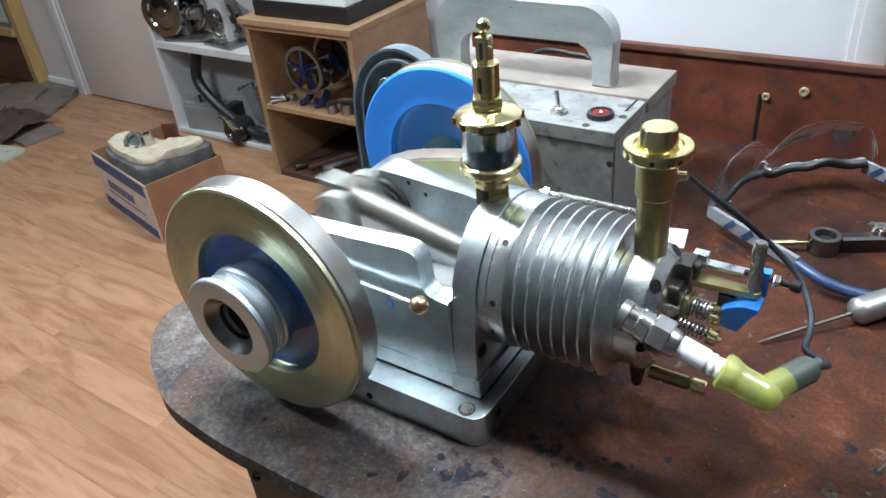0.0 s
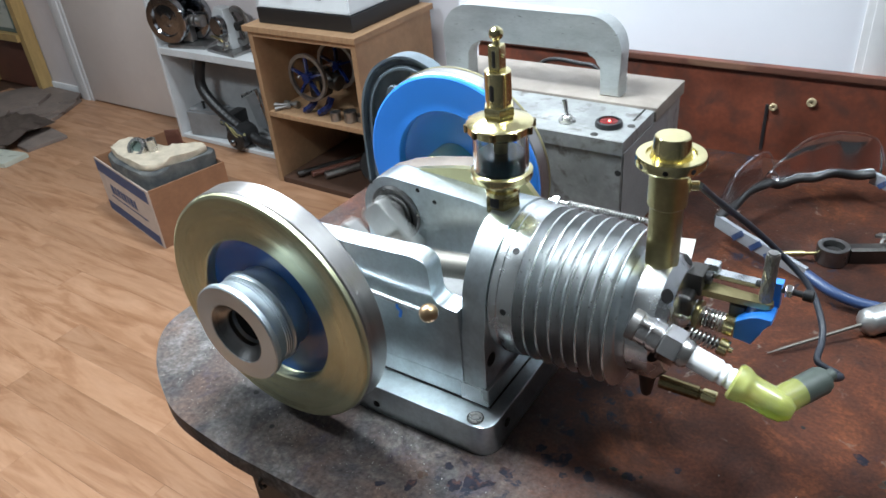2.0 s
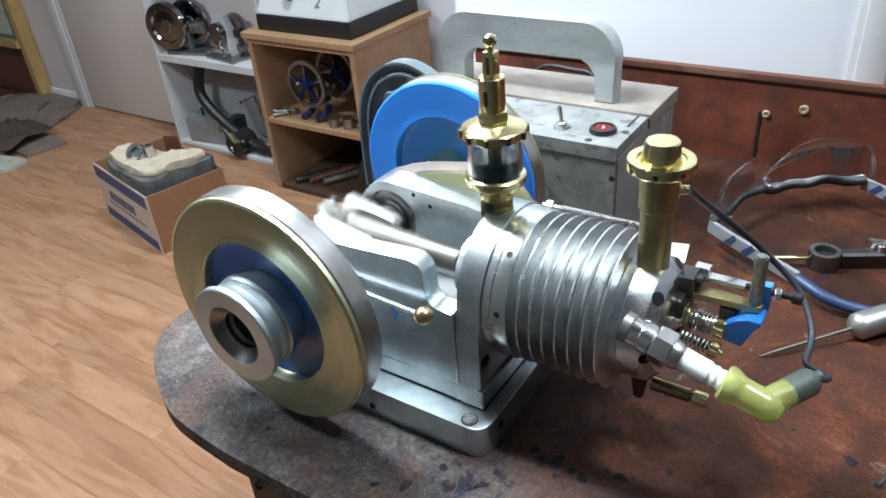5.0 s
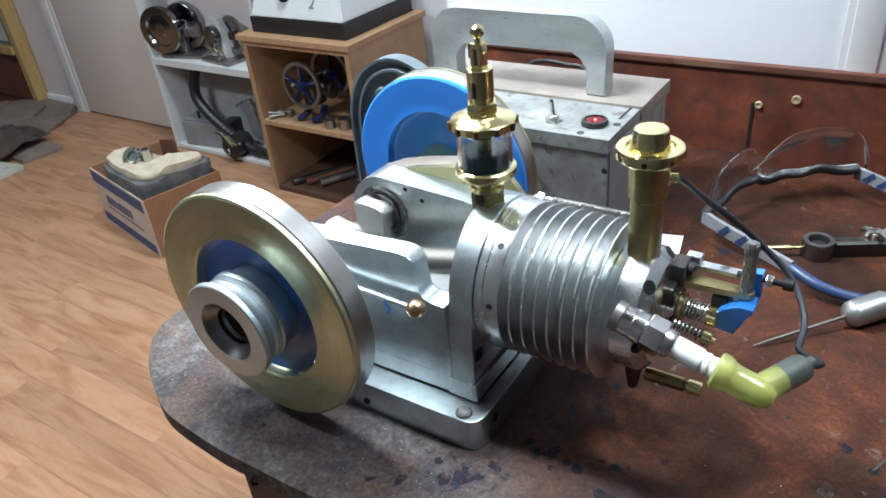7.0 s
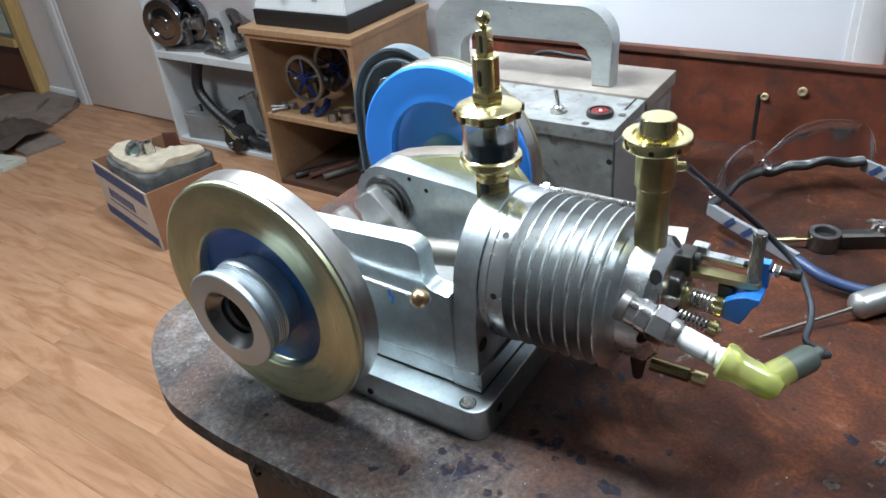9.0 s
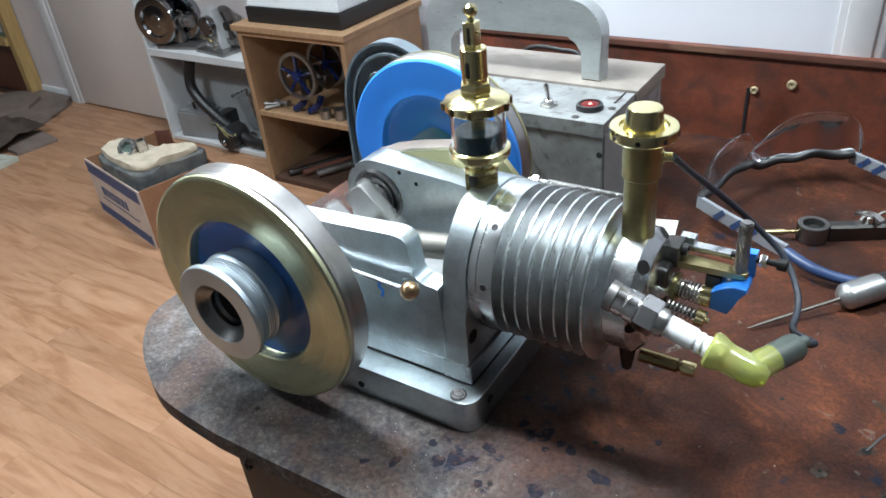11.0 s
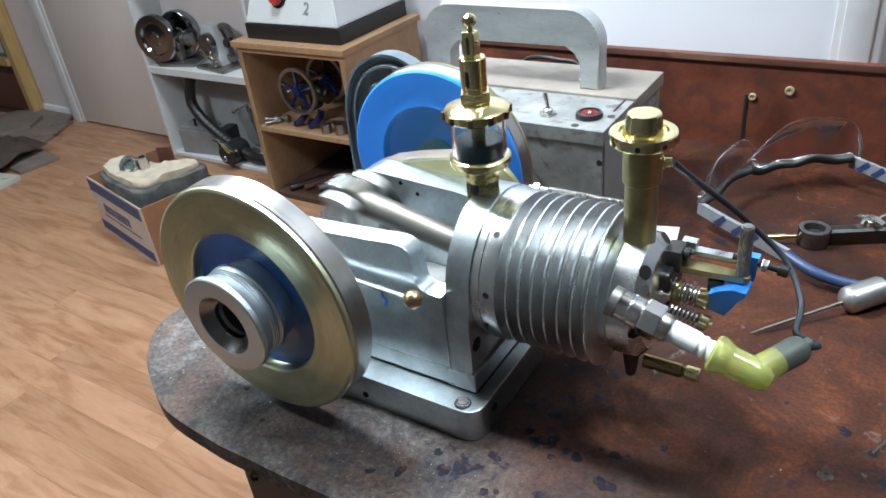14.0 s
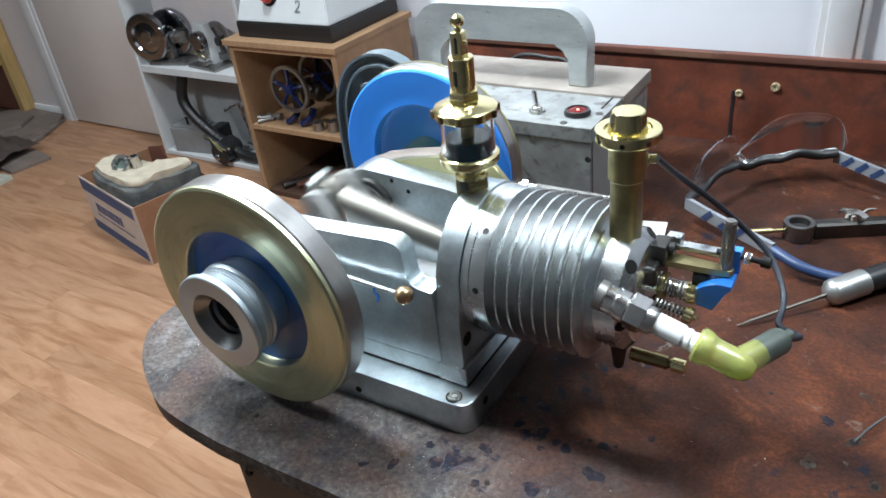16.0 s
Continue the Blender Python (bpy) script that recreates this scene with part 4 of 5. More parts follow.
def valve_gear(th):
    # valve chest, guide and two spring sets
    part("valve_block", box(bm_new(), 203, 213, -36, -10, 129, 152, 3, 3), M_DARKSTEEL, th)
    part("valve_guide", lathe(bm_new(), [(0, 204), (10.5, 204), (10.6, 207), (9.6, 211), (7.5, 213.6), (6, 214), (0, 214)], "x", (0, -27, 137), 32), M_ALU_BRIGHT, th)
    part("spring_seat", lathe(bm_new(), [(0, 214), (8, 214), (8.4, 215), (8.4, 216.6), (4, 217), (0, 217)], "x", (0, -27, 137), 32), M_BRASS_DARK, th)
    part("valve_spring", spring(bm_new(), (216.5, -27, 137), (229, -27, 136.4), 5.0, 6.5, 0.8), M_STEEL, th, "coiled valve spring")
    col = part("spring_collar", lathe(bm_new(), [(0, 0), (5.8, 0), (6, 0.6), (6, 5), (5.4, 5.6), (2.2, 5.8), (2, 10), (0, 10)], "x", seg=28), M_BRASS, th, "brass spring collar")
    part("lower_spring", spring(bm_new(), (214, -36, 131), (229.5, -36, 128.4), 3.3, 7, 0.7), M_STEEL, th, "small coiled valve spring")
    part("lower_collar", lathe(bm_new(), [(0, 0), (4.4, 0), (4.6, 0.5), (4.6, 4.4), (4, 5), (1.6, 5), (1.6, 7), (0, 7)], turn=along((229.4, -36, 128.4), (239, -36, 126.8)), seg=24), M_BRASS, th)
    part("lower_stem", lathe(bm_new(), [(0, 0), (1.5, 0), (1.5, 18), (0, 18)], turn=along((213, -36, 131), (239, -36, 126.8)), seg=12), M_DARKSTEEL, th)
    # brass bracket with a bright strip, a knurled post and the adjusting screw
    part("rocker_bracket", prism(bm_new(), [(206, -26), (214, -25), (246, -23.4)] + arc(246, -20, 3.4, -90, 90, 6) + [(214, -15), (206, -15)], "z", 148.4, 152, 0.6), M_BRASS_DARK, th, "dull brass rocker bracket")
    part("bracket_upright", box(bm_new(), 206, 215, -26, -13, 148, 161, 1.2), M_DARKSTEEL, th)
    socket_screw(th, Matrix.Translation((215, -19.5, 157)) @ AXIS["x"], 3.6, 3, M_BLACK)
    part("bright_strip", box(bm_new(), 213, 240, -13, -7, 152.6, 155.8, 0.4), M_ALU_BRIGHT, th, "bright aluminium strip")
    part("bright_lug", box(bm_new(), 211, 219, -12, -6, 155.8, 160, 0.4), M_ALU_BRIGHT, th)
    bm = lathe(bm_new(), [(0, 151.5), (2.9, 151.5), (2.9, 180), (2.4, 181), (0, 181.2)], "z", (245, -20, 0), 20)
    post = part("knurled_post", bm, M_STEELDULL, th, "knurled steel post")
    for k in range(9):
        bm = bm_new()
        pts = [(245 + 3.0 * math.cos(radians(40 * k + 14 * i)), -20 + 3.0 * math.sin(radians(40 * k + 14 * i)), 152 + 28.2 * i / 16) for i in range(17)]
        sweep(bm, pts, arc(0, 0, 0.42, 0, 270, 3))
        sweep(bm, [(490 - px, py, pz) for px, py, pz in pts], arc(0, 0, 0.42, 0, 270, 3))
        part("knurl", bm, M_STEELDULL, post)
    # the rocker: its origin is the pivot
    r = part("rocker_arm", prism(bm_new(), [(4.6, -10.4), (4.8, -13), (1.5, -17), (-1, -21), (-3, -28.5), (-13.6, -27), (-14.4, -18.5), (-10, -14.5), (-6, -12), (-2, -10.4)], "y", -8, 6, 1.0), M_BLUE, th, "light blue enamelled rocker arm")
    part("upper_lug", prism(bm_new(), [(-1.5, 2.5), (4.6, 3), (5, -12), (-2, -12)], "y", 6.2, 12, 0.8), M_BLUE, r)
    part("rocker_pad", box(bm_new(), -15, -13.8, -7, 3, -26.5, -19, 0.3), M_ALU_CAST, r, "worn bare metal pad")
    part("lock_nut", hexbar(bm_new(), 3.6, 6.4, 9.6, "x", (0, 8, -1)), M_STEEL_BRIGHT, r)
    part("adjusting_screw", lathe(bm_new(), [(0, -8), (1.7, -8), (1.7, 14.5), (3.0, 14.7), (3.1, 19), (2.6, 19.6), (0, 19.6)], "x", (0, 8, -1), 18), M_BLACK, r)
    part("pivot_block", box(bm_new(), 229, 237, -24, -16, 137, 147, 1), M_BLACK, th)
    # spring-loaded push rod along the far side of the cylinder
    part("push_rod", lathe(bm_new(), [(0, 108), (1.2, 108), (1.2, 178), (0, 178)], "x", (0, 13, 162.3), 12), M_STEEL, th)
    part("push_rod_spring", spring(bm_new(), (121, 13, 162.3), (171, 13, 162.3), 1.6, 30, 0.55), M_STEELDULL, th, "fine bright push rod spring")
    part("push_rod_nut", hexbar(bm_new(), 3.2, 111, 115, "x", (0, 13, 162.3)), M_STEEL_BRIGHT, th)
    # carburettor under the head
    part("carburettor", lathe(bm_new(), [(0, 77), (2.4, 77), (3.0, 78), (4.4, 88), (5.8, 98), (6.0, 106), (0, 106)], "z", (193, -34, 0), 28), M_BRONZE, th, "bronze conical carburettor body")
    part("needle_barrel", lathe(bm_new(), [(0, 200), (4.2, 200), (4.2, 222), (3, 222.4), (3, 224), (0, 224)], "x", (0, -32, 88), 28), M_DARKBRASS, th)
    k = part("needle_knob", lathe(bm_new(), [(0, 224), (3.9, 224), (4.3, 224.6), (4.3, 231), (3.8, 231.8), (0, 231.8)], "x", (0, -32, 88), 28), M_BRASS, th, "knurled brass needle knob")
    return r, col


ROCKER, COLLAR = valve_gear(ENGINE)
COLLAR.location = (0.229, -0.027, 0.1364)
ROCKER.location = (0.2465, -0.022, 0.158)

# ---- things on the bench ----
plan(0.867, 40, -47.3, B)
def ignition_box():
    th = thing("ignition_box", "scuffed aluminium ignition box with a carrying handle", "ignition box", 0, 0, B)
    part("case", box(bm_new(), -172, 76, 215, 372, 0.2, 100, 1.0), M_BOX, th, "scuffed dull aluminium case")
    # thin dark sheet standing in for the shaded side of the case
    part("side_panel", box(bm_new(), 76.2, 77.4, 217, 330, 2, 100, 0.2), M_SHADE_ALU, th, "side panel with the shade in its colour")
    part("front_lip", box(bm_new(), -172, 77, 213.4, 215, 98.5, 112, 0.4), M_BOX, th)
    part("switch_plate", box(bm_new(), -172, 77, 215.2, 291.6, 100.4, 112, 0.6), M_BOX, th, "machined aluminium switch plate")
    part("back_lid", box(bm_new(), -174, 79, 292, 373, 100.4, 114.2, 0.8), M_LID, th, "stained aluminium lid")
    part("notch", box(bm_new(), 67, 69, 262, 291.4, 111.7, 112.35, 0.1), M_PIT, th)
    bm = lathe(bm_new(), [(0, 0.1), (2.7, 0.1), (3.1, -0.3)], turn=pose(0, 0, 0, 90, 0, 0), at=(73, 214.9, 81), seg=16)
    part("tapped_hole", bm, M_PIT, th)
    for x, y in ((70.5, 249.5), (47.5, 220.5)):
        part("lid_screw", lathe(bm_new(), [(0, 0.6), (3.2, 0.6), (3.6, 0.1), (3.6, -1), (0, -1)], at=(x, y, 112), seg=16), M_DARKSTEEL, th)
    out = [(37, 114.3), (37, 157)] + arc(3, 157, 34, 0, 90, 10)[1:] + arc(-130, 158, 34, 90, 180, 10) + [(-164, 114.3), (-134, 114.3), (-134, 142)] + arc(-120, 142, 14, 180, 90, 6)[1:] + arc(2, 142, 14, 90, 0, 6) + [(16, 114.3)]
    part("handle", prism(bm_new(), out, "y", 304, 324, 2.4, 3), M_HANDLE, th, "thick rounded aluminium handle")
    sw = part("toggle_switch", hexbar(bm_new(), 9.2, 112.1, 114.6, at=(12.7, 238, 0)), M_STEEL, th, "chrome toggle switch")
    part("bushing", lathe(bm_new(), [(0, 114), (5, 114), (5, 117.5), (4, 118.3), (0, 118.3)], at=(12.7, 238, 0), seg=20), M_STEEL, sw)
    part("bat_lever", lathe(bm_new(), [(0, 0), (1.7, 0), (2.6, 13), (2.4, 15.4), (0, 16.2)], turn=along((12.7, 238, 117), (8, 241, 135)), seg=18), M_STEEL_BRIGHT, sw)
    lamp = part("rocker_switch", lathe(bm_new(), [(0, 112.2), (12.4, 112.2), (12.6, 114.5), (11.6, 116.8), (9.4, 117.2), (9, 115.4), (0, 115.4)], at=(51.5, 243.5, 0), seg=32), M_BLACK, th, "round black switch with a red lit lens")
    part("red_lens", lathe(bm_new(), [(0, 115.2), (8.6, 115.2), (8.2, 116.4), (5, 117.4), (0, 117.6)], at=(51.5, 243.5, 0), seg=28), M_REDLENS, lamp, "red translucent switch lens")
    part("glowing_lamp", ball(bm_new(), (53, 241, 117.2), 1.3, 12), M_GLOW, lamp, "small glowing red lamp")
    return th


ignition_box()


def casting_clamp():
    plan(0.6936, 92, -109, B + 66.4)
    th = thing("casting_stand", "dark blue-grey cast iron arched stand behind the flywheel", "casting", 0, 0, B + 66.4)
    z0 = -66.4 / 0.6936 + 0.3
    pts = [(-282, 300, z0), (-282, 300, -30), (-281, 300, 30), (-276, 300, 72), (-260, 300, 104), (-236, 300, 121), (-210, 300, 126), (-186, 300, 119), (-168, 300, 105)]
    sec = [(-9, -8), (9, -8), (9, -5), (3, -3), (3, 3), (9, 5), (9, 8), (-9, 8), (-9, 5), (-3, 3), (-3, -3), (-9, -5)]
    part("arch", sweep(bm_new(), smooth_path(pts, 8), sec, (1, 0, 0)), M_CASTING, th)
    part("web", prism(bm_new(), [(-278, z0), (-276, 70), (-258, 98), (-236, 114), (-210, 118), (-214, 104), (-236, 96), (-248, 78), (-250, z0)], "y", 297, 303, 1), M_CASTING, th)
    part("boss", lathe(bm_new(), [(5, -11), (11, -11), (12, -9), (12, 9), (11, 11), (5, 11), (5, -11)], "y", (-232, 300, 86), 28), M_CASTING, th)
    part("cross_bar", sweep(bm_new(), [(-246, 300, 52), (-200, 300, 60)], arc(0, 0, 7, 0, 330, 11)), M_CASTING, th)
    plan(0.867, 40, -47.3, B)


casting_clamp()


def safety_glasses():
    th = thing("safety_glasses", "clear safety glasses with grey striped arms lying on the bench", "safety glasses", 0, 0, B)
    near = smooth_path([(150, 272, 22), (178, 256, 20), (206, 242, 18), (237, 226, 16)], 8)
    part("arm", sweep(bm_new(), near, [(-2, -6), (2, -6), (2.4, 0), (2, 6), (-2, 6)]), M_SILVER, th, "silver-grey arm")
    part("arm_tip", sweep(bm_new(), smooth_path([(237, 226, 16), (261, 213, 13), (284, 213, 9), (312, 222, 6), (350, 240, 6)], 8), arc(0, 0, 4.6, 0, 330, 11)), M_BLUEGREY, th, "blue rubber arm tip")
    far = smooth_path([(259, 409, 26), (276, 402, 24), (300, 390, 22), (345, 372, 18)], 6)
    part("arm", sweep(bm_new(), far, [(-2, -6), (2, -6), (2.4, 0), (2, 6), (-2, 6)]), M_SILVER, th, "silver-grey arm")
    part("arm_tip", sweep(bm_new(), smooth_path([(345, 372, 18), (390, 350, 10), (420, 338, 6)], 6), arc(0, 0, 4.4, 0, 330, 11)), M_BLUEGREY, th)
    for a in (0.32, 0.5, 0.68):
        i = int(a * (len(near) - 1))
        p, d = near[i], (near[i + 1] - near[i]).normalized()
        n = d.cross(Vector((0, 0, 1))).normalized()
        for k in (0,):
            q = p + n * 2.3
            part("stripe", sweep(bm_new(), [q - d * 5 - Vector((0, 0, 5.6)), q + d * 5 + Vector((0, 0, 5.6))], [(-2.6, -0.5), (2.6, -0.5), (2.6, 0.5), (-2.6, 0.5)], n), M_BLUEGREY, th)
        j = int(a * (len(far) - 1))
        p, d = far[j], (far[j + 1] - far[j]).normalized()
        n = d.cross(Vector((0, 0, 1))).normalized()
        q = p + n * 2.3
        part("stripe", sweep(bm_new(), [q - d * 5 - Vector((0, 0, 5.6)), q + d * 5 + Vector((0, 0, 5.6))], [(-2.6, -0.5), (2.6, -0.5), (2.6, 0.5), (-2.6, 0.5)], n), M_BLUEGREY, th)
    brow = smooth_path([(151, 270, 26), (160, 306, 28), (172, 340, 33), (184, 354, 30), (206, 373, 33), (231, 389, 35), (259, 409, 31)], 8)
    part("brow_bar", sweep(bm_new(), brow, lambda t: [(x * (1 + 0.3 * math.sin(t * 21)), y + 1.2 * math.sin(t * 33)) for x, y in arc(0, -1 - 1.5 * t, 4 + t, 0, 330, 11)]), M_BLACK, th, "black padded brow bar")

    def lens(points, heights, out):
        bm = bm_new()
        path = smooth_path(points, 6)
        rows = []
        for i, p in enumerate(path):
            t = i / (len(path) - 1)
            h = np.interp(t, [k / (len(heights) - 1) for k in range(len(heights))], heights)
            row = []
            for j in range(7):
                s = j / 6
                row.append(p + Vector((out[0], out[1], 0)) * (math.sin(s * 1.5) * 14) + Vector((0, 0, h * s)))
            rows.append(row)
        for th_ in (0, 1.8):
            grid = [[bm.verts.new(v + Vector((out[0], out[1], 0.2)) * th_) for v in row] for row in rows]
            for a, b in zip(grid, grid[1:]):
                for j in range(6):
                    bm.faces.new((a[j], b[j], b[j + 1], a[j + 1]))
        return bm
    part("lens", lens([(154, 274, 24), (160, 306, 25), (175, 343, 26)], [4, 30, 27], (-0.6, 0.8)), M_LENS, th, "clear plastic lens")
    part("lens", lens([(180, 352, 26), (206, 376, 28), (231, 392, 28), (262, 408, 27), (272, 398, 24)], [12, 34, 40, 34, 12], (-0.4, 0.9)), M_LENS, th, "clear plastic lens")
    rim = smooth_path([(152, 282, 30), (153, 318, 52), (168, 358, 58), (177, 362, 44)], 6)
    part("lens_edge", sweep(bm_new(), rim, arc(0, 0, 0.9, 0, 300, 5)), M_LENS, th)
    rim = smooth_path([(176, 360, 40), (196, 392, 60), (220, 408, 67), (254, 420, 62), (268, 408, 40)], 6)
    part("lens_edge", sweep(bm_new(), rim, arc(0, 0, 0.9, 0, 300, 5)), M_LENS, th)
    part("nose_bridge", sweep(bm_new(), smooth_path([(173, 345, 30), (177, 352, 40), (182, 358, 32)], 5), arc(0, 0, 2.6, 0, 300, 7)), M_LENS, th)


safety_glasses()


def scriber():
    th = thing("scriber", "steel scriber with a knurled aluminium collar and black grip", "scriber", 0, 0, B)
    m = along((231, 127, 2.0), (312, 212, 13.0))
    part("needle", lathe(bm_new(), [(0, 0), (0.5, 2), (1.2, 14), (1.4, 74), (2.2, 83), (0, 83)], turn=m, seg=14), M_ROD, th)
    part("collar", lathe(bm_new(), [(0, 79), (3, 79), (8.6, 82), (10.5, 84.5), (10.8, 87), (10.8, 113), (10.2, 114), (0, 114)], turn=m, seg=32), M_COLLAR, th, "brushed aluminium collar")
    part("grip", lathe(bm_new(), [(0, 114), (9.0, 114), (9.6, 116), (9.6, 180), (8, 190), (0, 191)], turn=m, seg=28), M_BLACK, th, "black grip")


scriber()


def indicator_arm():
    th = thing("clamp_rod", "dark steel holding rod with a round boss and brass tip", "holding rod", 0, 0, B)
    d = Vector((0.885, 0.46, 0))
    a = Vector((203, 258, 8))
    part("tip", lathe(bm_new(), [(0, 0), (1.6, 0), (2.6, 4), (2.8, 27), (1.6, 30), (1.6, 42), (0, 42)], turn=along(a, a + d), seg=18), M_BRASS_DARK, th, "dull brass tip")
    c = a + d * 52
    part("boss", lathe(bm_new(), [(8.4, 0.3), (13, 0.3), (13.6, 1.2), (13.6, 15), (13, 16), (9, 16), (8.4, 15), (8.4, 0.3)], at=(c.x, c.y, 0), seg=36), M_BEARING, th, "dark steel ring boss")
    part("bore", lathe(bm_new(), [(0, 0.4), (8.3, 0.4), (8.3, 10), (4, 10.4), (0, 10.4)], at=(c.x, c.y, 0), seg=28), M_PIT, th)
    part("arm", sweep(bm_new(), [c + d * 13, c + d * 60, c + d * 170], [(-6, -8), (6, -8), (6, 5), (4, 7), (-4, 7), (-6, 5)]), M_DARKSTEEL, th)
    e = c + d * 47
    part("wing", sweep(bm_new(), smooth_path([(e.x - 12, e.y + 8, 18), (e.x, e.y + 2, 22), (e.x + 9, e.y - 2, 19)], 6), lambda t: [(-3.5, -1.2), (3.5, -1.2), (3.5, 1.2), (-3.5, 1.2)]), M_STEEL, th, "bright clamping wing")
    part("wing_screw", lathe(bm_new(), [(0, 13), (3.4, 13), (3.4, 20), (0, 20.4)], at=(e.x, e.y, 0), seg=16), M_STEEL, th)


indicator_arm()


def loose_pieces():
    th = thing("paper_tag", "small white card scrap on the bench", "card", 127, 248, B)
    bm = prism(bm_new(), [(-15, 12), (8, 17), (14, -16), (-8, -14)], "z", 0.1, 0.8)
    part("card", bm, M_CARDWHITE, th)
    th = thing("black_wire", "thin black wire behind the ignition box", "wire", 0, 0, B)
    part("wire", tube(bm_new(), [(-150, 400, 2), (-132, 418, 70), (-112, 424, 92), (-92, 424, 101), (-60, 423, 100), (-38, 422, 97), (-20, 418, 70), (6, 410, 2)], 2.6, 8, 10), M_BLACK, th)
    for k, (x, y, a, l) in enumerate(((292, 330, 20, 12), (285, 335, 70, 7), (150, 330, 30, 8), (265, 300, 120, 6), (300, 352, 50, 8))):
        th = thing("metal_curl", "small bright metal shaving on the bench", "shaving", x, y, B, a, group="shavings on the bench")
        part("curl", sweep(bm_new(), smooth_path([(-l, 0, 0.6), (0, 1.5, 1.6), (l, 0, 0.6)], 4), [(-1.1, -0.3), (1.1, -0.3), (1.1, 0.3), (-1.1, 0.3)]), M_CHIP, th)


loose_pieces()

def ignition_lead():
    th = thing("ignition_lead", "dark blue-grey spark plug lead", "cable", 0, 0, B - 51)
    part("lead", tube(bm_new(), [(280, -43.5, 133.6), (286, -34, 129), (283, -24, 123), (274, -14, 119), (273, 2, 119.5), (270, 14, 124), (259, 27, 136), (241, 28, 152), (227, 16, 171), (213, -8, 196), (208, -27, 213)], 1.8, 8, 12), M_LEAD, th)


plan()
ignition_lead()

# ---- things across the room ----
plan(0.8867, 58, -40.3)
def crate():
    th = thing("wooden_crate", "open-fronted pine crate with one shelf and an overhanging top", "crate", -1648, 1510, 0)
    x0, x1, d, h = -252, 262, 450, 622
    part("side_panel", box(bm_new(), x0, x0 + 22, 0, d, 0, h, 1.5), M_WOOD, th)
    part("side_panel", box(bm_new(), x1 - 22, x1, 0, d, 0, h, 1.5), M_WOOD, th)
    part("bottom", box(bm_new(), x0 + 22.2, x1 - 22.2, 2, d, 0.2, 22, 1.5), M_DARKWOOD, th)
    part("shelf", box(bm_new(), x0 + 22.2, x1 - 22.2, 3, d - 20, 288, 308, 1.5), M_WOOD, th)
    # the back is a darker wood than the sides
    part("back_panel", box(bm_new(), x0 + 22.2, x1 - 22.2, d - 18, d - 6, 22, h - 1, 1), M_DARKWOOD, th, "dark brown back panel")
    part("top", box(bm_new(), x0 - 12, x1 + 12, -14, d + 6, h + 0.2, h + 22, 2), M_WOOD, th)
    part("front_rail", box(bm_new(), x0 + 22.2, x1 - 22.2, 1, 19, h - 20, h - 0.2, 1), M_WOOD, th)


crate()


def scale_machine():
    th = thing("bench_machine", "pale grey tapered machine housing on a black plinth", "machine", -1640, 1545, 644.2)
    part("plinth", box(bm_new(), -225, 222, 0, 400, 0.2, 56, 4), M_BLACK, th, "black rubber plinth")
    bm = bm_new()
    lo = [(-218, 4), (215, 4), (215, 394), (-218, 394)]
    hi = [(-190, 120), (112, 120), (150, 380), (-190, 380)]
    rings = []
    for pts, z in ((lo, 56.2), (lo, 64), (hi, 330)):
        rings.append([bm.verts.new((x, y, z)) for x, y in pts])
    for a, b in zip(rings, rings[1:]):
        for k in range(4):
            bm.faces.new((a[k], a[(k + 1) % 4], b[(k + 1) % 4], b[k]))
    bm.faces.new(rings[0][::-1])
    bm.faces.new(rings[-1])
    bmesh.ops.bevel(bm, geom=list(bm.edges), offset=4, segments=2, affect="EDGES")
    hous = part("housing", bm, M_GREY, th, "pale grey tapered housing")

    def digit(text, x, z, size):
        cu = bpy.data.curves.new("digit", "FONT")
        cu.body, cu.size, cu.extrude = text, size / 1000, 0.0006
        tmp = bpy.data.objects.new("digit", cu)
        me = bpy.data.meshes.new_from_object(tmp)
        bpy.data.objects.remove(tmp)
        me.materials.append(M_GREYDARK)
        ob = new("digit", me)
        ob.parent = th
        y = 4 + (z - 64) / 266 * 116
        ob.matrix_basis = pose(x * PLAN[0] / 1000, (y - 2.4) * PLAN[0] / 1000, z * PLAN[0] / 1000, 66.5, 0, 0)
        return ob
    digit("2", 58, 96, 52)
    part("knob", lathe(bm_new(), [(0, 0), (24, 0), (26, 4), (22, 22), (0, 24)], turn=along((-62, 30, 142), (-62, -10, 160)), seg=24), M_RED, th, "red dial knob")
    part("dial_plate", lathe(bm_new(), [(0, 0), (36, 0), (36, 3), (0, 3)], turn=along((-62, 37, 142), (-62, -10, 162)), seg=28), M_BLACK, th)


scale_machine()


def spoked_wheel(parent, x, y, z, r, mat, tilt=0, spokes=5, rim_mat=None):
    w = part("flywheel", lathe(bm_new(), [(r - r * 0.14, -7), (r, -7), (r + 1, 0), (r, 7), (r - r * 0.14, 7), (r - r * 0.14, -7)], "y", (x, y, z), 40), rim_mat or mat, parent)
    for k in range(spokes):
        a = radians(360 / spokes * k + 17)
        part("spoke", sweep(bm_new(), [(x + 8 * math.cos(a), y, z + 8 * math.sin(a)), (x + (r - 4) * math.cos(a), y, z + (r - 4) * math.sin(a))], [(-4, -6), (4, -6), (4, 6), (-4, 6)], (0, 1, 0)), mat, w)
    part("hub", lathe(bm_new(), [(0, -13), (r * 0.2, -13), (r * 0.2, 13), (0, 13)], "y", (x, y, z), 20), mat, w)
    return w


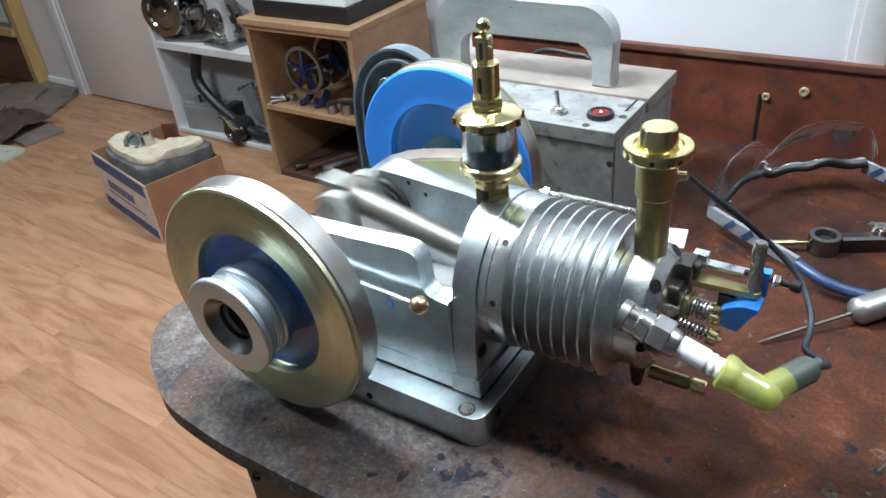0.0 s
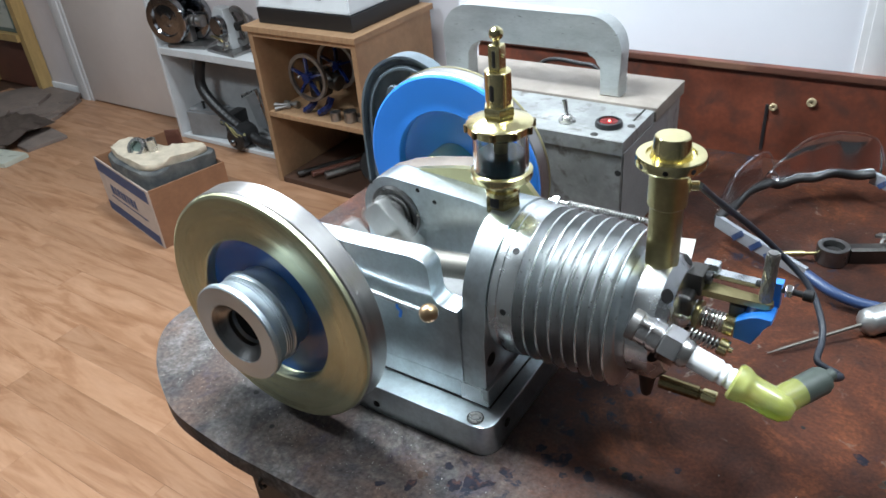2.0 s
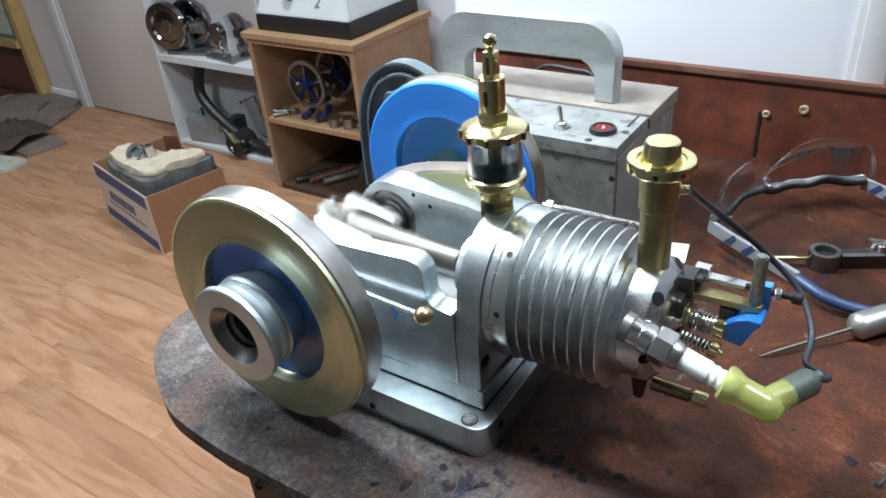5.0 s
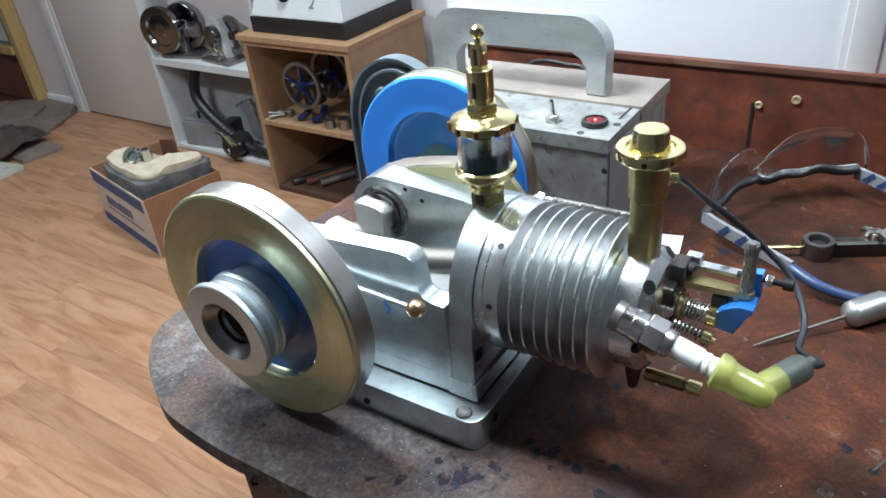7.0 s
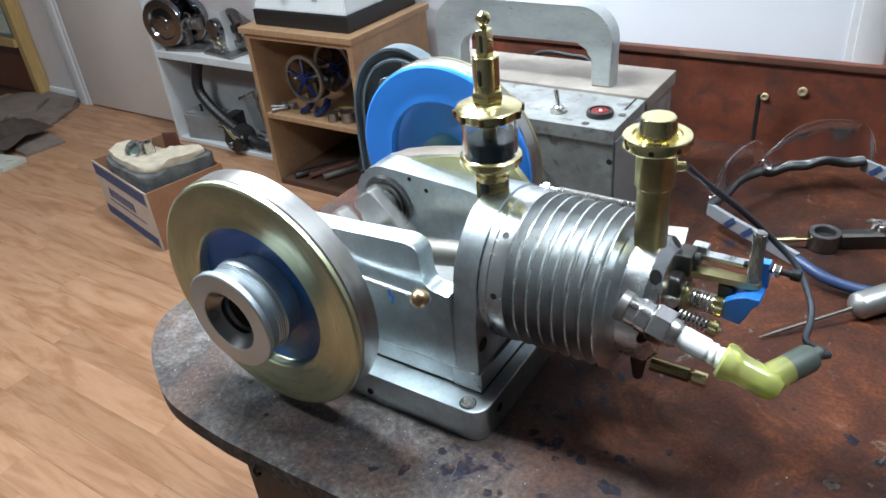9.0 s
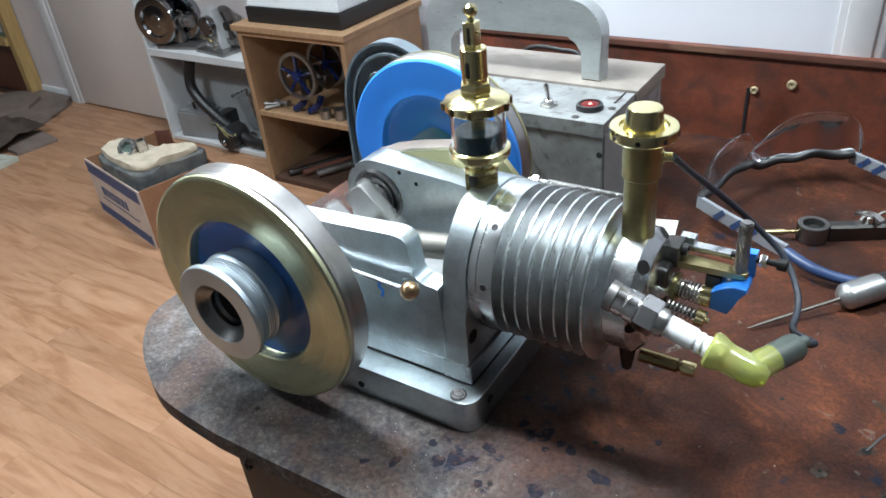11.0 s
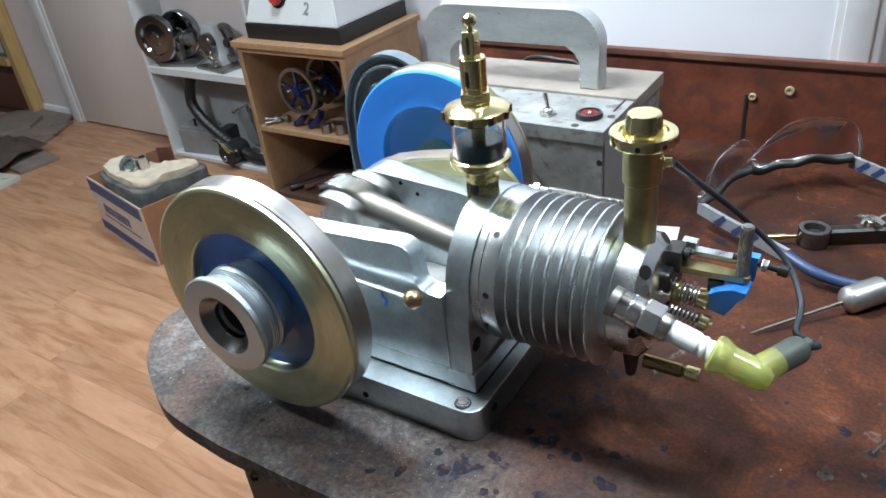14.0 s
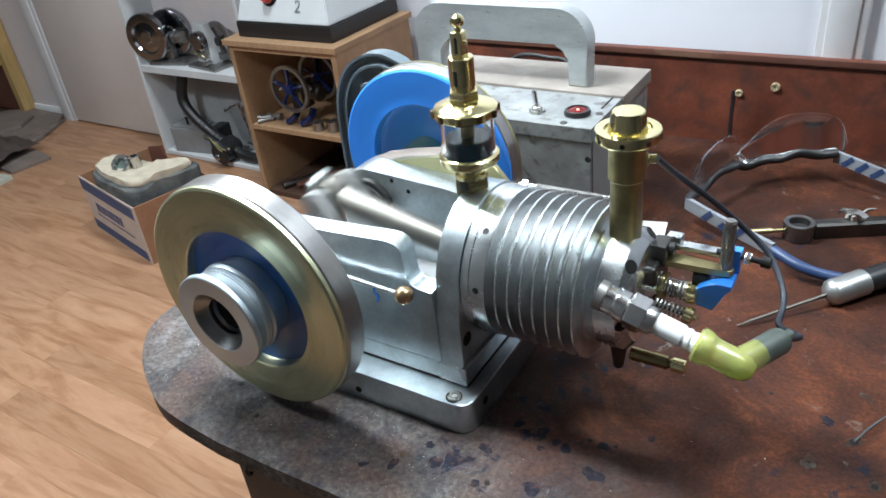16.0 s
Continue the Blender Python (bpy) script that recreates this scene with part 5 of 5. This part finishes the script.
def crate_engine():
    th = thing("spoked_model_engine", "dark blue model engine with two spoked flywheels on a crate shelf", "model engine", -1680, 1600, 308.2)
    spoked_wheel(th, 12, -54, 150, 90, M_NAVYGLOSS, rim_mat=M_STEELDULL)
    spoked_wheel(th, 50, 70, 164, 92, M_NAVYGLOSS, rim_mat=M_STEELDULL)
    part("shaft", lathe(bm_new(), [(0, 0), (8, 0), (8, 160), (0, 160)], turn=along((-34, -62, 149), (46, 84, 172)), seg=14), M_STEEL, th)
    part("body", box(bm_new(), -22, 40, -26, 40, 60, 168, 8), M_DARKSTEEL, th)
    part("cylinder", lathe(bm_new(), [(0, 0), (30, 0), (30, 70), (24, 74), (0, 74)], turn=along((36, 10, 130), (110, 10, 118)), seg=24), M_DARKSTEEL, th)
    part("rod", box(bm_new(), 24, 36, -30, -24, 60, 130, 2), M_BRASS_DARK, th, "brass rod")
    for x in (-34, 40):
        part("foot", sweep(bm_new(), smooth_path([(x + 30, -10, 66), (x + 22, -28, 34), (x, -40, 14), (x - 14, -46, 9)], 5), lambda t: [(-10, -9), (10, -9), (10, 9), (-10, 9)]), M_NAVYGLOSS, th, "blue painted foot")


crate_engine()


def crate_contents():
    rng = random.Random(5)
    for x, y, l, r, a in ((-1855, 1560, 70, 10, 20), (-1835, 1545, 60, 8, 55), (-1815, 1580, 65, 12, 5)):
        th = thing("steel_fitting", "small grey steel fitting on the crate shelf", "fitting", x, y, 308.2, a, group="fittings in the crate")
        part("barrel", lathe(bm_new(), [(0, -l / 2), (r, -l / 2), (r, -l / 6), (r * 0.7, -l / 6), (r * 0.7, l / 4), (r * 1.2, l / 4), (r * 1.2, l / 2), (0, l / 2)], "x", (0, 0, r * 1.2), 16), M_STEELDULL, th)
    for x, y, r, h in ((-1560, 1545, 20, 34), (-1500, 1560, 24, 40), (-1460, 1590, 30, 22)):
        th = thing("steel_bush", "short grey steel bush on the crate shelf", "bush", x, y, 308.2, 0, group="bushes in the crate")
        part("body", lathe(bm_new(), [(r * 0.5, 0.2), (r, 0.2), (r, h), (r * 0.5, h), (r * 0.5, 0.2)], seg=20), M_STEELDULL, th)
    for x, y, l, r, a, m, lab in ((-1720, 1710, 400, 14, 62, M_DARKSTEEL, "dark round bar"), (-1680, 1710, 340, 13, 62, M_REDBROWN, "red-brown round bar"), (-1620, 1700, 300, 17, 60, M_STEELDULL, "grey steel bar")):
        th = thing("round_bar", lab + " lying in the bottom of the crate", "bar", x, y, 22.2 + r, a, group="bars in the crate")
        part("bar", lathe(bm_new(), [(0, -l / 2), (r - 2, -l / 2), (r, -l / 2 + 2), (r, l / 2 - 2), (r - 2, l / 2), (0, l / 2)], "x", seg=18), m, th)
    th = thing("black_disc", "black rubber disc leaning in the crate", "disc", -1470, 1640, 24, 25)
    part("disc", lathe(bm_new(), [(0, -8), (68, -8), (72, -4), (72, 4), (68, 8), (0, 8)], turn=pose(0, 0, 76, 70, 0, 0), seg=32), M_BLACK, th)


crate_contents()


def white_shelf():
    th = thing("white_shelf_unit", "white painted open shelf unit standing against the wall", "shelf unit", 7, 0, 0)
    part("side_panel", box(bm_new(), -2702, -2684, 1655, 1811, 0, 900, 1.5), M_WHITEWOOD, th)
    part("side_panel", box(bm_new(), -1990, -1972, 1655, 1811, 0, 900, 1.5), M_WHITEWOOD, th)
    # board added to darken the lower bay as its shade would
    part("back_panel", box(bm_new(), -2683.5, -1990.5, 1800, 1809.5, 20.5, 404.5, 1), M_SHADEPANEL, th, "back board, its grey standing in for shade")
    part("shelf", box(bm_new(), -2683.5, -1990.5, 1656, 1799.5, 405, 436, 1.5), M_WHITEWOOD, th)
    part("shelf", box(bm_new(), -2683.5, -1990.5, 1656, 1809, 862, 886, 1.5), M_WHITEWOOD, th)
    part("shelf", box(bm_new(), -2683.5, -1990.5, 1656, 1809, 2, 20, 1.5), M_WHITEWOOD, th)


white_shelf()


def shelf_engines():
    th = thing("chrome_model_engine", "chromed model engine with heavy flywheels on the white shelf", "model engine", -2560, 1735, 436.2, 12)
    part("base", box(bm_new(), -70, 130, -58, 50, 0.2, 16, 3), M_STEELDULL, th)
    for x, y in ((-50, -38), (22, 36)):
        part("flywheel", lathe(bm_new(), [(0, -14), (24, -14), (30, -8), (66, -6), (72, -16), (100, -16), (104, -12), (104, 12), (100, 16), (0, 16)], "y", (x, y, 122), 36), M_CHROME, th, "heavy dark polished flywheel")
    part("crankcase", box(bm_new(), -30, 40, -18, 22, 16.2, 130, 8), M_STEELDULL, th)
    part("cylinder", lathe(bm_new(), [(0, 0), (26, 0), (26, 12), (20, 14), (20, 20), (26, 22), (26, 34), (20, 36), (20, 44), (26, 46), (26, 70), (0, 70)], turn=along((40, 0, 110), (120, 0, 110)), seg=24), M_STEELDULL, th)
    th = thing("brass_fitted_engine", "small grey model engine with brass fittings on the white shelf", "model engine", -2300, 1735, 436.2, -8)
    part("base", box(bm_new(), -90, 110, -55, 50, 0.2, 14, 3), M_STEELDULL, th)
    part("housing", prism(bm_new(), [(-70, 14.2), (-60, 150), (-30, 185), (30, 180), (44, 60), (44, 14.2)], "y", -10, 40, 4), M_GREY, th)
    part("drum", lathe(bm_new(), [(0, -44), (38, -44), (44, -38), (44, -14), (0, -14)], "y", (4, 0, 112), 28), M_CHROME, th)
    part("wheel", lathe(bm_new(), [(60, -6), (82, -6), (84, 0), (82, 6), (60, 6), (60, -6)], "y", (70, 30, 108), 36), M_STEELDULL, th)
    part("hub", lathe(bm_new(), [(0, -14), (18, -14), (18, 14), (0, 14)], "y", (70, 30, 108), 20), M_DARKSTEEL, th)
    for a in range(4):
        c, s = math.cos(radians(90 * a + 30)), math.sin(radians(90 * a + 30))
        part("spoke", sweep(bm_new(), [(70 + 14 * c, 30, 108 + 14 * s), (70 + 62 * c, 30, 108 + 62 * s)], [(-5, -4), (5, -4), (5, 4), (-5, 4)], (0, 1, 0)), M_DARKSTEEL, th)
    part("pipe", tube(bm_new(), [(-70, -30, 60), (-20, -50, 74), (30, -50, 66), (60, -40, 40)], 5, 6, 10), M_BRASS_DARK, th, "brass pipe")
    for x, z in ((20, 60), (52, 46), (36, 24)):
        part("valve", lathe(bm_new(), [(0, 0), (10, 0), (12, 8), (8, 22), (0, 24)], turn=along((x, -30, z), (x + 4, -60, z + 8)), seg=16), M_STEEL, th)


shelf_engines()


def shelf_lower():
    th = thing("vacuum_hose", "thick black vacuum hose hanging inside the shelf unit", "hose", 0, 0, 0)
    pts = smooth_path([(-2478, 1715, 395), (-2500, 1705, 330), (-2500, 1695, 262), (-2450, 1690, 200), (-2370, 1690, 140), (-2280, 1690, 90), (-2180, 1690, 50), (-2100, 1690, 46)], 14)
    part("hose", sweep(bm_new(), pts, lambda t: arc(0, 0, 24 + 0.8 * math.sin(t * 420), 0, 330, 11)), M_BLACK, th)
    th = thing("control_box", "grey metal control box with a dark end on the shelf floor", "control box", -2500, 1725, 20.2, 8)
    part("case", box(bm_new(), -125, 95, -45, 60, 0.2, 118, 4), M_GREYDARK, th)
    part("end_plate", box(bm_new(), 95.2, 150, -46, 58, 0.2, 124, 5), M_BLACK, th, "black end housing")
    part("lid", box(bm_new(), -120, 60, -38, 50, 118.2, 128, 3), M_GREYDARK, th)
    part("lever", lathe(bm_new(), [(0, 0), (6, 0), (6, 30), (9, 34), (0, 36)], turn=along((-40, -10, 128), (-34, -16, 170)), seg=12), M_BLACK, th)
    th = thing("wire_tangle", "motor with a tangle of yellowed wires", "motor", -2270, 1680, 20.2)
    part("motor", lathe(bm_new(), [(0, -60), (42, -60), (52, -50), (52, 40), (40, 54), (0, 54)], "y", (0, 0, 52.4), 28), M_BLACK, th)
    part("shaft_end", ball(bm_new(), (-4, -62, 40), 17, 16), M_CHROME, th)
    rng = random.Random(8)
    for k in range(5):
        pts = [(-60 + rng.uniform(-20, 20), -50, 120 + rng.uniform(-10, 10)), (rng.uniform(-40, 10), -66, 130 + rng.uniform(-20, 20)), (rng.uniform(0, 50), -60, 90 + rng.uniform(-30, 30)), (60, -40, 70 + rng.uniform(-20, 20))]
        part("wire", tube(bm_new(), pts, 3.2, 6, 8), M_WIREYEL if k % 2 else M_LEAD, th)
    th = thing("chrome_bracket", "bright bent metal frame leaning inside the shelf unit", "bracket", -2210, 1760, 20.2)
    part("frame", sweep(bm_new(), [(-110, 0, 200), (-20, 10, 240), (30, 10, 40)], arc(0, 0, 8, 0, 315, 7)), M_STEEL, th)
    part("plate", prism(bm_new(), [(-100, 190), (-24, 226), (18, 44), (-60, 60)], "y", 12, 16, 1), M_GREYDARK, th)


shelf_lower()


def carton():
    th = thing("cardboard_carton", "open cardboard carton with blue printed bands on the floor", "carton", -1904, 922, 0, -12.9)
    w, d, h, t = 474, 300, 232, 5
    part("front_panel", box(bm_new(), -w, 0, 0, t, 0.2, h, 1), M_CARD, th)
    part("side_panel", box(bm_new(), -t, 0, t + 0.2, d, 0.2, h, 1), M_CARDBROWN, th, "reddish-brown carton side")
    part("side_panel", box(bm_new(), -w, -w + t, t + 0.2, d, 0.2, h, 1), M_CARDBROWN, th)
    part("back_panel", box(bm_new(), -w + t + 0.2, -t - 0.2, d - t, d, 0.2, h, 1), M_CARDBROWN, th)
    part("bottom", box(bm_new(), -w + t + 0.2, -t - 0.2, t + 0.2, d - t - 0.2, 0.2, 5, 1), M_CARDBROWN, th)
    part("printed_band", box(bm_new(), -w + 2, -18, -0.7, -0.2, h - 56, h - 8), M_PRINT, th, "faded blue printed band")
    part("printed_band", box(bm_new(), -w + 2, -14, -0.7, -0.2, 8, 48), M_PRINT, th, "faded blue printed band")
    x = -w + 90
    for wd in (34, 26, 30, 24, 32, 26, 34, 28):
        part("printed_letter_bar", box(bm_new(), x, x + wd - 7, -0.7, -0.2, 104, 142), M_PRINT, th)
        x += wd
    part("printed_line", box(bm_new(), -w + 70, -80, -0.7, -0.2, 84, 90), M_PRINT, th)
    # contents
    th = thing("padded_pillow", "worn cream and dark grey horseshoe cushion in the carton", "cushion", -1926, 924, 0, -12.9)
    out = [(-370, 40), (-330, 12), (-200, -2), (-80, 8), (-18, 50), (-6, 150), (-10, 262), (-50, 298), (-98, 262), (-120, 190), (-170, 140), (-250, 128), (-320, 140), (-368, 96)]
    low, high = bm_new(), bm_new()
    ring = smooth_path([(x, y + 13, 0) for x, y in out + out[:1]], 4)[:-1]
    prism(low, [(p.x, p.y - 3) for p in ring], "z", 150, 270, 10, 2)
    prism(high, [(-188 + (p.x + 188) * 0.93, 128 + (p.y - 128) * 0.86) for p in ring], "z", 266, 296, 12, 3)
    for bm in (low, high):
        for v in bm.verts:
            v.co += Vector((0, 0, 16 * noise.noise(Vector((v.co.x * 0.011, v.co.y * 0.011, 0))))) + 4 * noise.noise_vector(v.co * 0.045)
    part("pad_side", low, M_PADSIDE, th, "dark grey worn fleece side", 80)
    part("pad_top", high, M_PAD, th, "cream worn fleece top", 80)
    th = thing("round_socket", "bright metal socket resting on the cushion", "socket", -2092, 1062, 282, 0)
    part("ring", lathe(bm_new(), [(22, -26), (36, -26), (38, -20), (38, 20), (34, 26), (24, 26), (22, 20), (22, -26)], turn=pose(0, 0, 20, 55, 0, 20), seg=28), M_STEEL, th)
    part("bore", lathe(bm_new(), [(0, -24), (22, -24), (22, 8), (0, 8)], turn=pose(0, 0, 20, 55, 0, 20), seg=24), M_GREENGREY, th)
    th = thing("steel_tube", "short bright steel tube standing in the carton", "tube", -2040, 1085, 215, 0)
    part("tube", lathe(bm_new(), [(12, 0), (18, 0), (18, 128), (12, 128), (12, 0)], turn=pose(0, 0, 0, 4, 2, 0), seg=24), M_STEEL, th)
    th = thing("brown_flap", "dark brown leather flap in the carton", "flap", -2060, 1190, 215, 10)
    part("flap", prism(bm_new(), [(-40, 0), (-36, 110), (30, 118), (46, 6)], "y", -4, 4, 2), M_REDBROWN, th)


carton()


def floor_clutter():
    spec = [([(-3767, 1780), (-3668, 1760), (-3556, 1549), (-3499, 1385), (-3800, 1300), (-4000, 1700)], 0),
            ([(-4300, 1230), (-4060, 1790), (-3700, 1785), (-3640, 1715), (-3690, 1640), (-3560, 1600), (-3610, 1480), (-3470, 1390), (-3500, 1290), (-3390, 1164), (-3800, 1040)], 19),
            ([(-4250, 1400), (-4060, 1700), (-3830, 1690), (-3740, 1560), (-3800, 1430), (-3690, 1330), (-3900, 1200)], 38),
            ([(-3499, 1378), (-3446, 1430), (-3248, 1400), (-3276, 1207), (-3380, 1215), (-3470, 1290)], 0)]
    for out, z in spec:
        cx, cy = sum(p[0] for p in out) / len(out), sum(p[1] for p in out) / len(out)
        th = thing("slate_sheet", "dark grey-brown offcut sheet in a loose stack on the floor", "sheet", cx, cy, z + 0.2, 0, group="stacked sheets on the floor")
        part("sheet", prism(bm_new(), [(x - cx, y - cy) for x, y in out], "z", 0, 18, 2), M_SLATE, th)
    th = thing("glass_offcut", "pale glass-edged offcut on the floor", "offcut", -3290, 1095, 0.3, 15)
    part("sheet", prism(bm_new(), [(-110, -70), (70, -60), (90, 60), (-100, 80)], "z", 0, 24, 2), M_PALE, th)
    th = thing("crumpled_rag", "grey-brown crumpled rag on the stacked sheets", "rag", -3560, 1270, 40, 10)
    bm = bm_new()
    n = 16
    grid = [[bm.verts.new((-190 + 380 * i / n, -150 + 300 * j / n, 0)) for j in range(n + 1)] for i in range(n + 1)]
    for i in range(n):
        for j in range(n):
            bm.faces.new((grid[i][j], grid[i + 1][j], grid[i + 1][j + 1], grid[i][j + 1]))
    for v in bm.verts:
        k = max(0, 1 - (v.co.x ** 2 + v.co.y ** 2) / 52000)
        v.co.z = 4 + 70 * k * (0.6 + 0.8 * noise.noise(v.co * 0.018)) + 4 * noise.noise(v.co * 0.06)
    bmesh.ops.solidify(bm, geom=list(bm.faces), thickness=3)
    part("cloth", bm, M_RAG, th)
    th = thing("pine_cabinet", "open pine cabinet against the wall", "cabinet", -3996, 1737, 0, 0)
    part("side_panel", box(bm_new(), -40, 6, 0, 70, 0, 1500, 2), M_PINE, th)
    part("side_panel", box(bm_new(), -620, -574, 0, 70, 0, 1500, 2), M_PINE, th)
    part("shelf", box(bm_new(), -573.5, -40.5, -16, 60, 305, 348, 2), M_PINE, th)
    part("shelf", box(bm_new(), -573.5, -40.5, 0, 60, 1000, 1030, 2), M_PINE, th)
    part("back_panel", box(bm_new(), -573.5, -40.5, 61, 69, 0, 1490, 1), M_REDBROWN, th, "red-brown back panel")
    part("top", box(bm_new(), -624, 10, -4, 73, 1500.2, 1524, 2), M_PINE, th)
    th = thing("framed_picture", "green-framed pale board on the cabinet shelf", "board", -4290, 1750, 348.4)
    part("frame", box(bm_new(), -220, 236, 0, 14, 0.2, 300, 3), M_GREENGREY, th)
    part("sheet", box(bm_new(), -196, 212, -2, -0.4, 24, 276, 0.5), M_PALE, th)


floor_clutter()


plan()


def ceiling_fixtures():
    # unseen fittings, added to carry the lamps
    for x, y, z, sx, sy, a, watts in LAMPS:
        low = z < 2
        th = thing("bench_lamp" if low else "ceiling_light", "flat white lamp hung over the bench" if low else "flat white ceiling light fitting, out of view", "lamp" if low else "ceiling light", x * 1000, y * 1000, z * 1000 - 20, a, group="" if low else "ceiling lights")
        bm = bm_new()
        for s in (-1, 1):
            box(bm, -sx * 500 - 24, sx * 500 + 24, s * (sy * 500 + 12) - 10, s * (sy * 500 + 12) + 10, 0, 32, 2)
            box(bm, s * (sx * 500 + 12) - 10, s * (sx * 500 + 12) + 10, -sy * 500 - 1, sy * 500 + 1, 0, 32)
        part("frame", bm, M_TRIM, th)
        if low:
            part("back_plate", box(bm_new(), -sx * 500 - 24, sx * 500 + 24, -sy * 500 - 22, sy * 500 + 22, 32.2, 38, 1), M_TRIM, th)
            part("cord", tube(bm_new(), [(0, 0, 38), (0, 0, 300), (0, 0, 2376 - z * 1000 + 20)], 3, 2, 8), M_BLACK, th)


ceiling_fixtures()


# ---- motion ----
# crank pin angle (degrees, seen from the near flywheel, 0 towards the cylinder, turning clockwise) at some times
CRANK_ANGLE = [(0, 108), (0.5, 145), (1, 310), (1.5, 262), (2, 310), (2.5, 80), (3, 310), (3.5, 80), (4, 112), (6.5, 78), (7, 262), (7.5, 115), (8, 78), (8.5, 130), (11, 310), (11.5, 150),
               (12, 85), (12.5, 310), (13, 145), (13.5, 115), (14, 78), (14.5, 262), (15, 130), (15.5, 80), (16, 112)]


def crank_turns():
    """The crank angle at every film frame: about five turns a second, slowing and hurrying a little."""
    times, turns = [], []
    total = None
    for t, a in CRANK_ANGLE:
        if total is None:
            total = a
        else:
            want = total - 1800.0 * (t - times[-1])
            total = a + 360.0 * round((want - a) / 360.0)
        times.append(t)
        turns.append(total)
    frames = [k / FPS for k in range(int(16 * FPS) + 1)]
    return frames, np.interp(frames, times, turns)


def motions():
    frames, angle = crank_turns()
    crank, rod, piston, rocker, collar = [], [], [], [], []
    for t, a in zip(frames, angle):
        th = radians(a)
        px, pz = THROW * math.cos(th), THROW * math.sin(th)
        sx = px + math.sqrt(ROD ** 2 - pz ** 2)
        crank.append((t, pose(0, 0, H / 1000, 0, -a, 0)))
        rod.append((t, pose(px / 1000, YROD / 1000, (H + pz) / 1000, 0, -math.degrees(math.atan2(-pz, sx - px)), 0)))
        piston.append((t, pose(sx / 1000, YC / 1000, H / 1000)))
        u = (118 - a) % 360.0
        lift = math.sin(math.pi * u / 140) ** 0.6 if u < 140 else 0.0
        rocker.append((t, pose(0.2465, -0.022, 0.158, 0, 8 * lift, 0)))
        collar.append((t, pose(0.229 - 0.003 * lift, -0.027, 0.1364)))
    walk(CRANK, crank)
    walk(CONROD, rod)
    walk(PISTON, piston)
    walk(ROCKER, rocker)
    walk(COLLAR, collar)


motions()
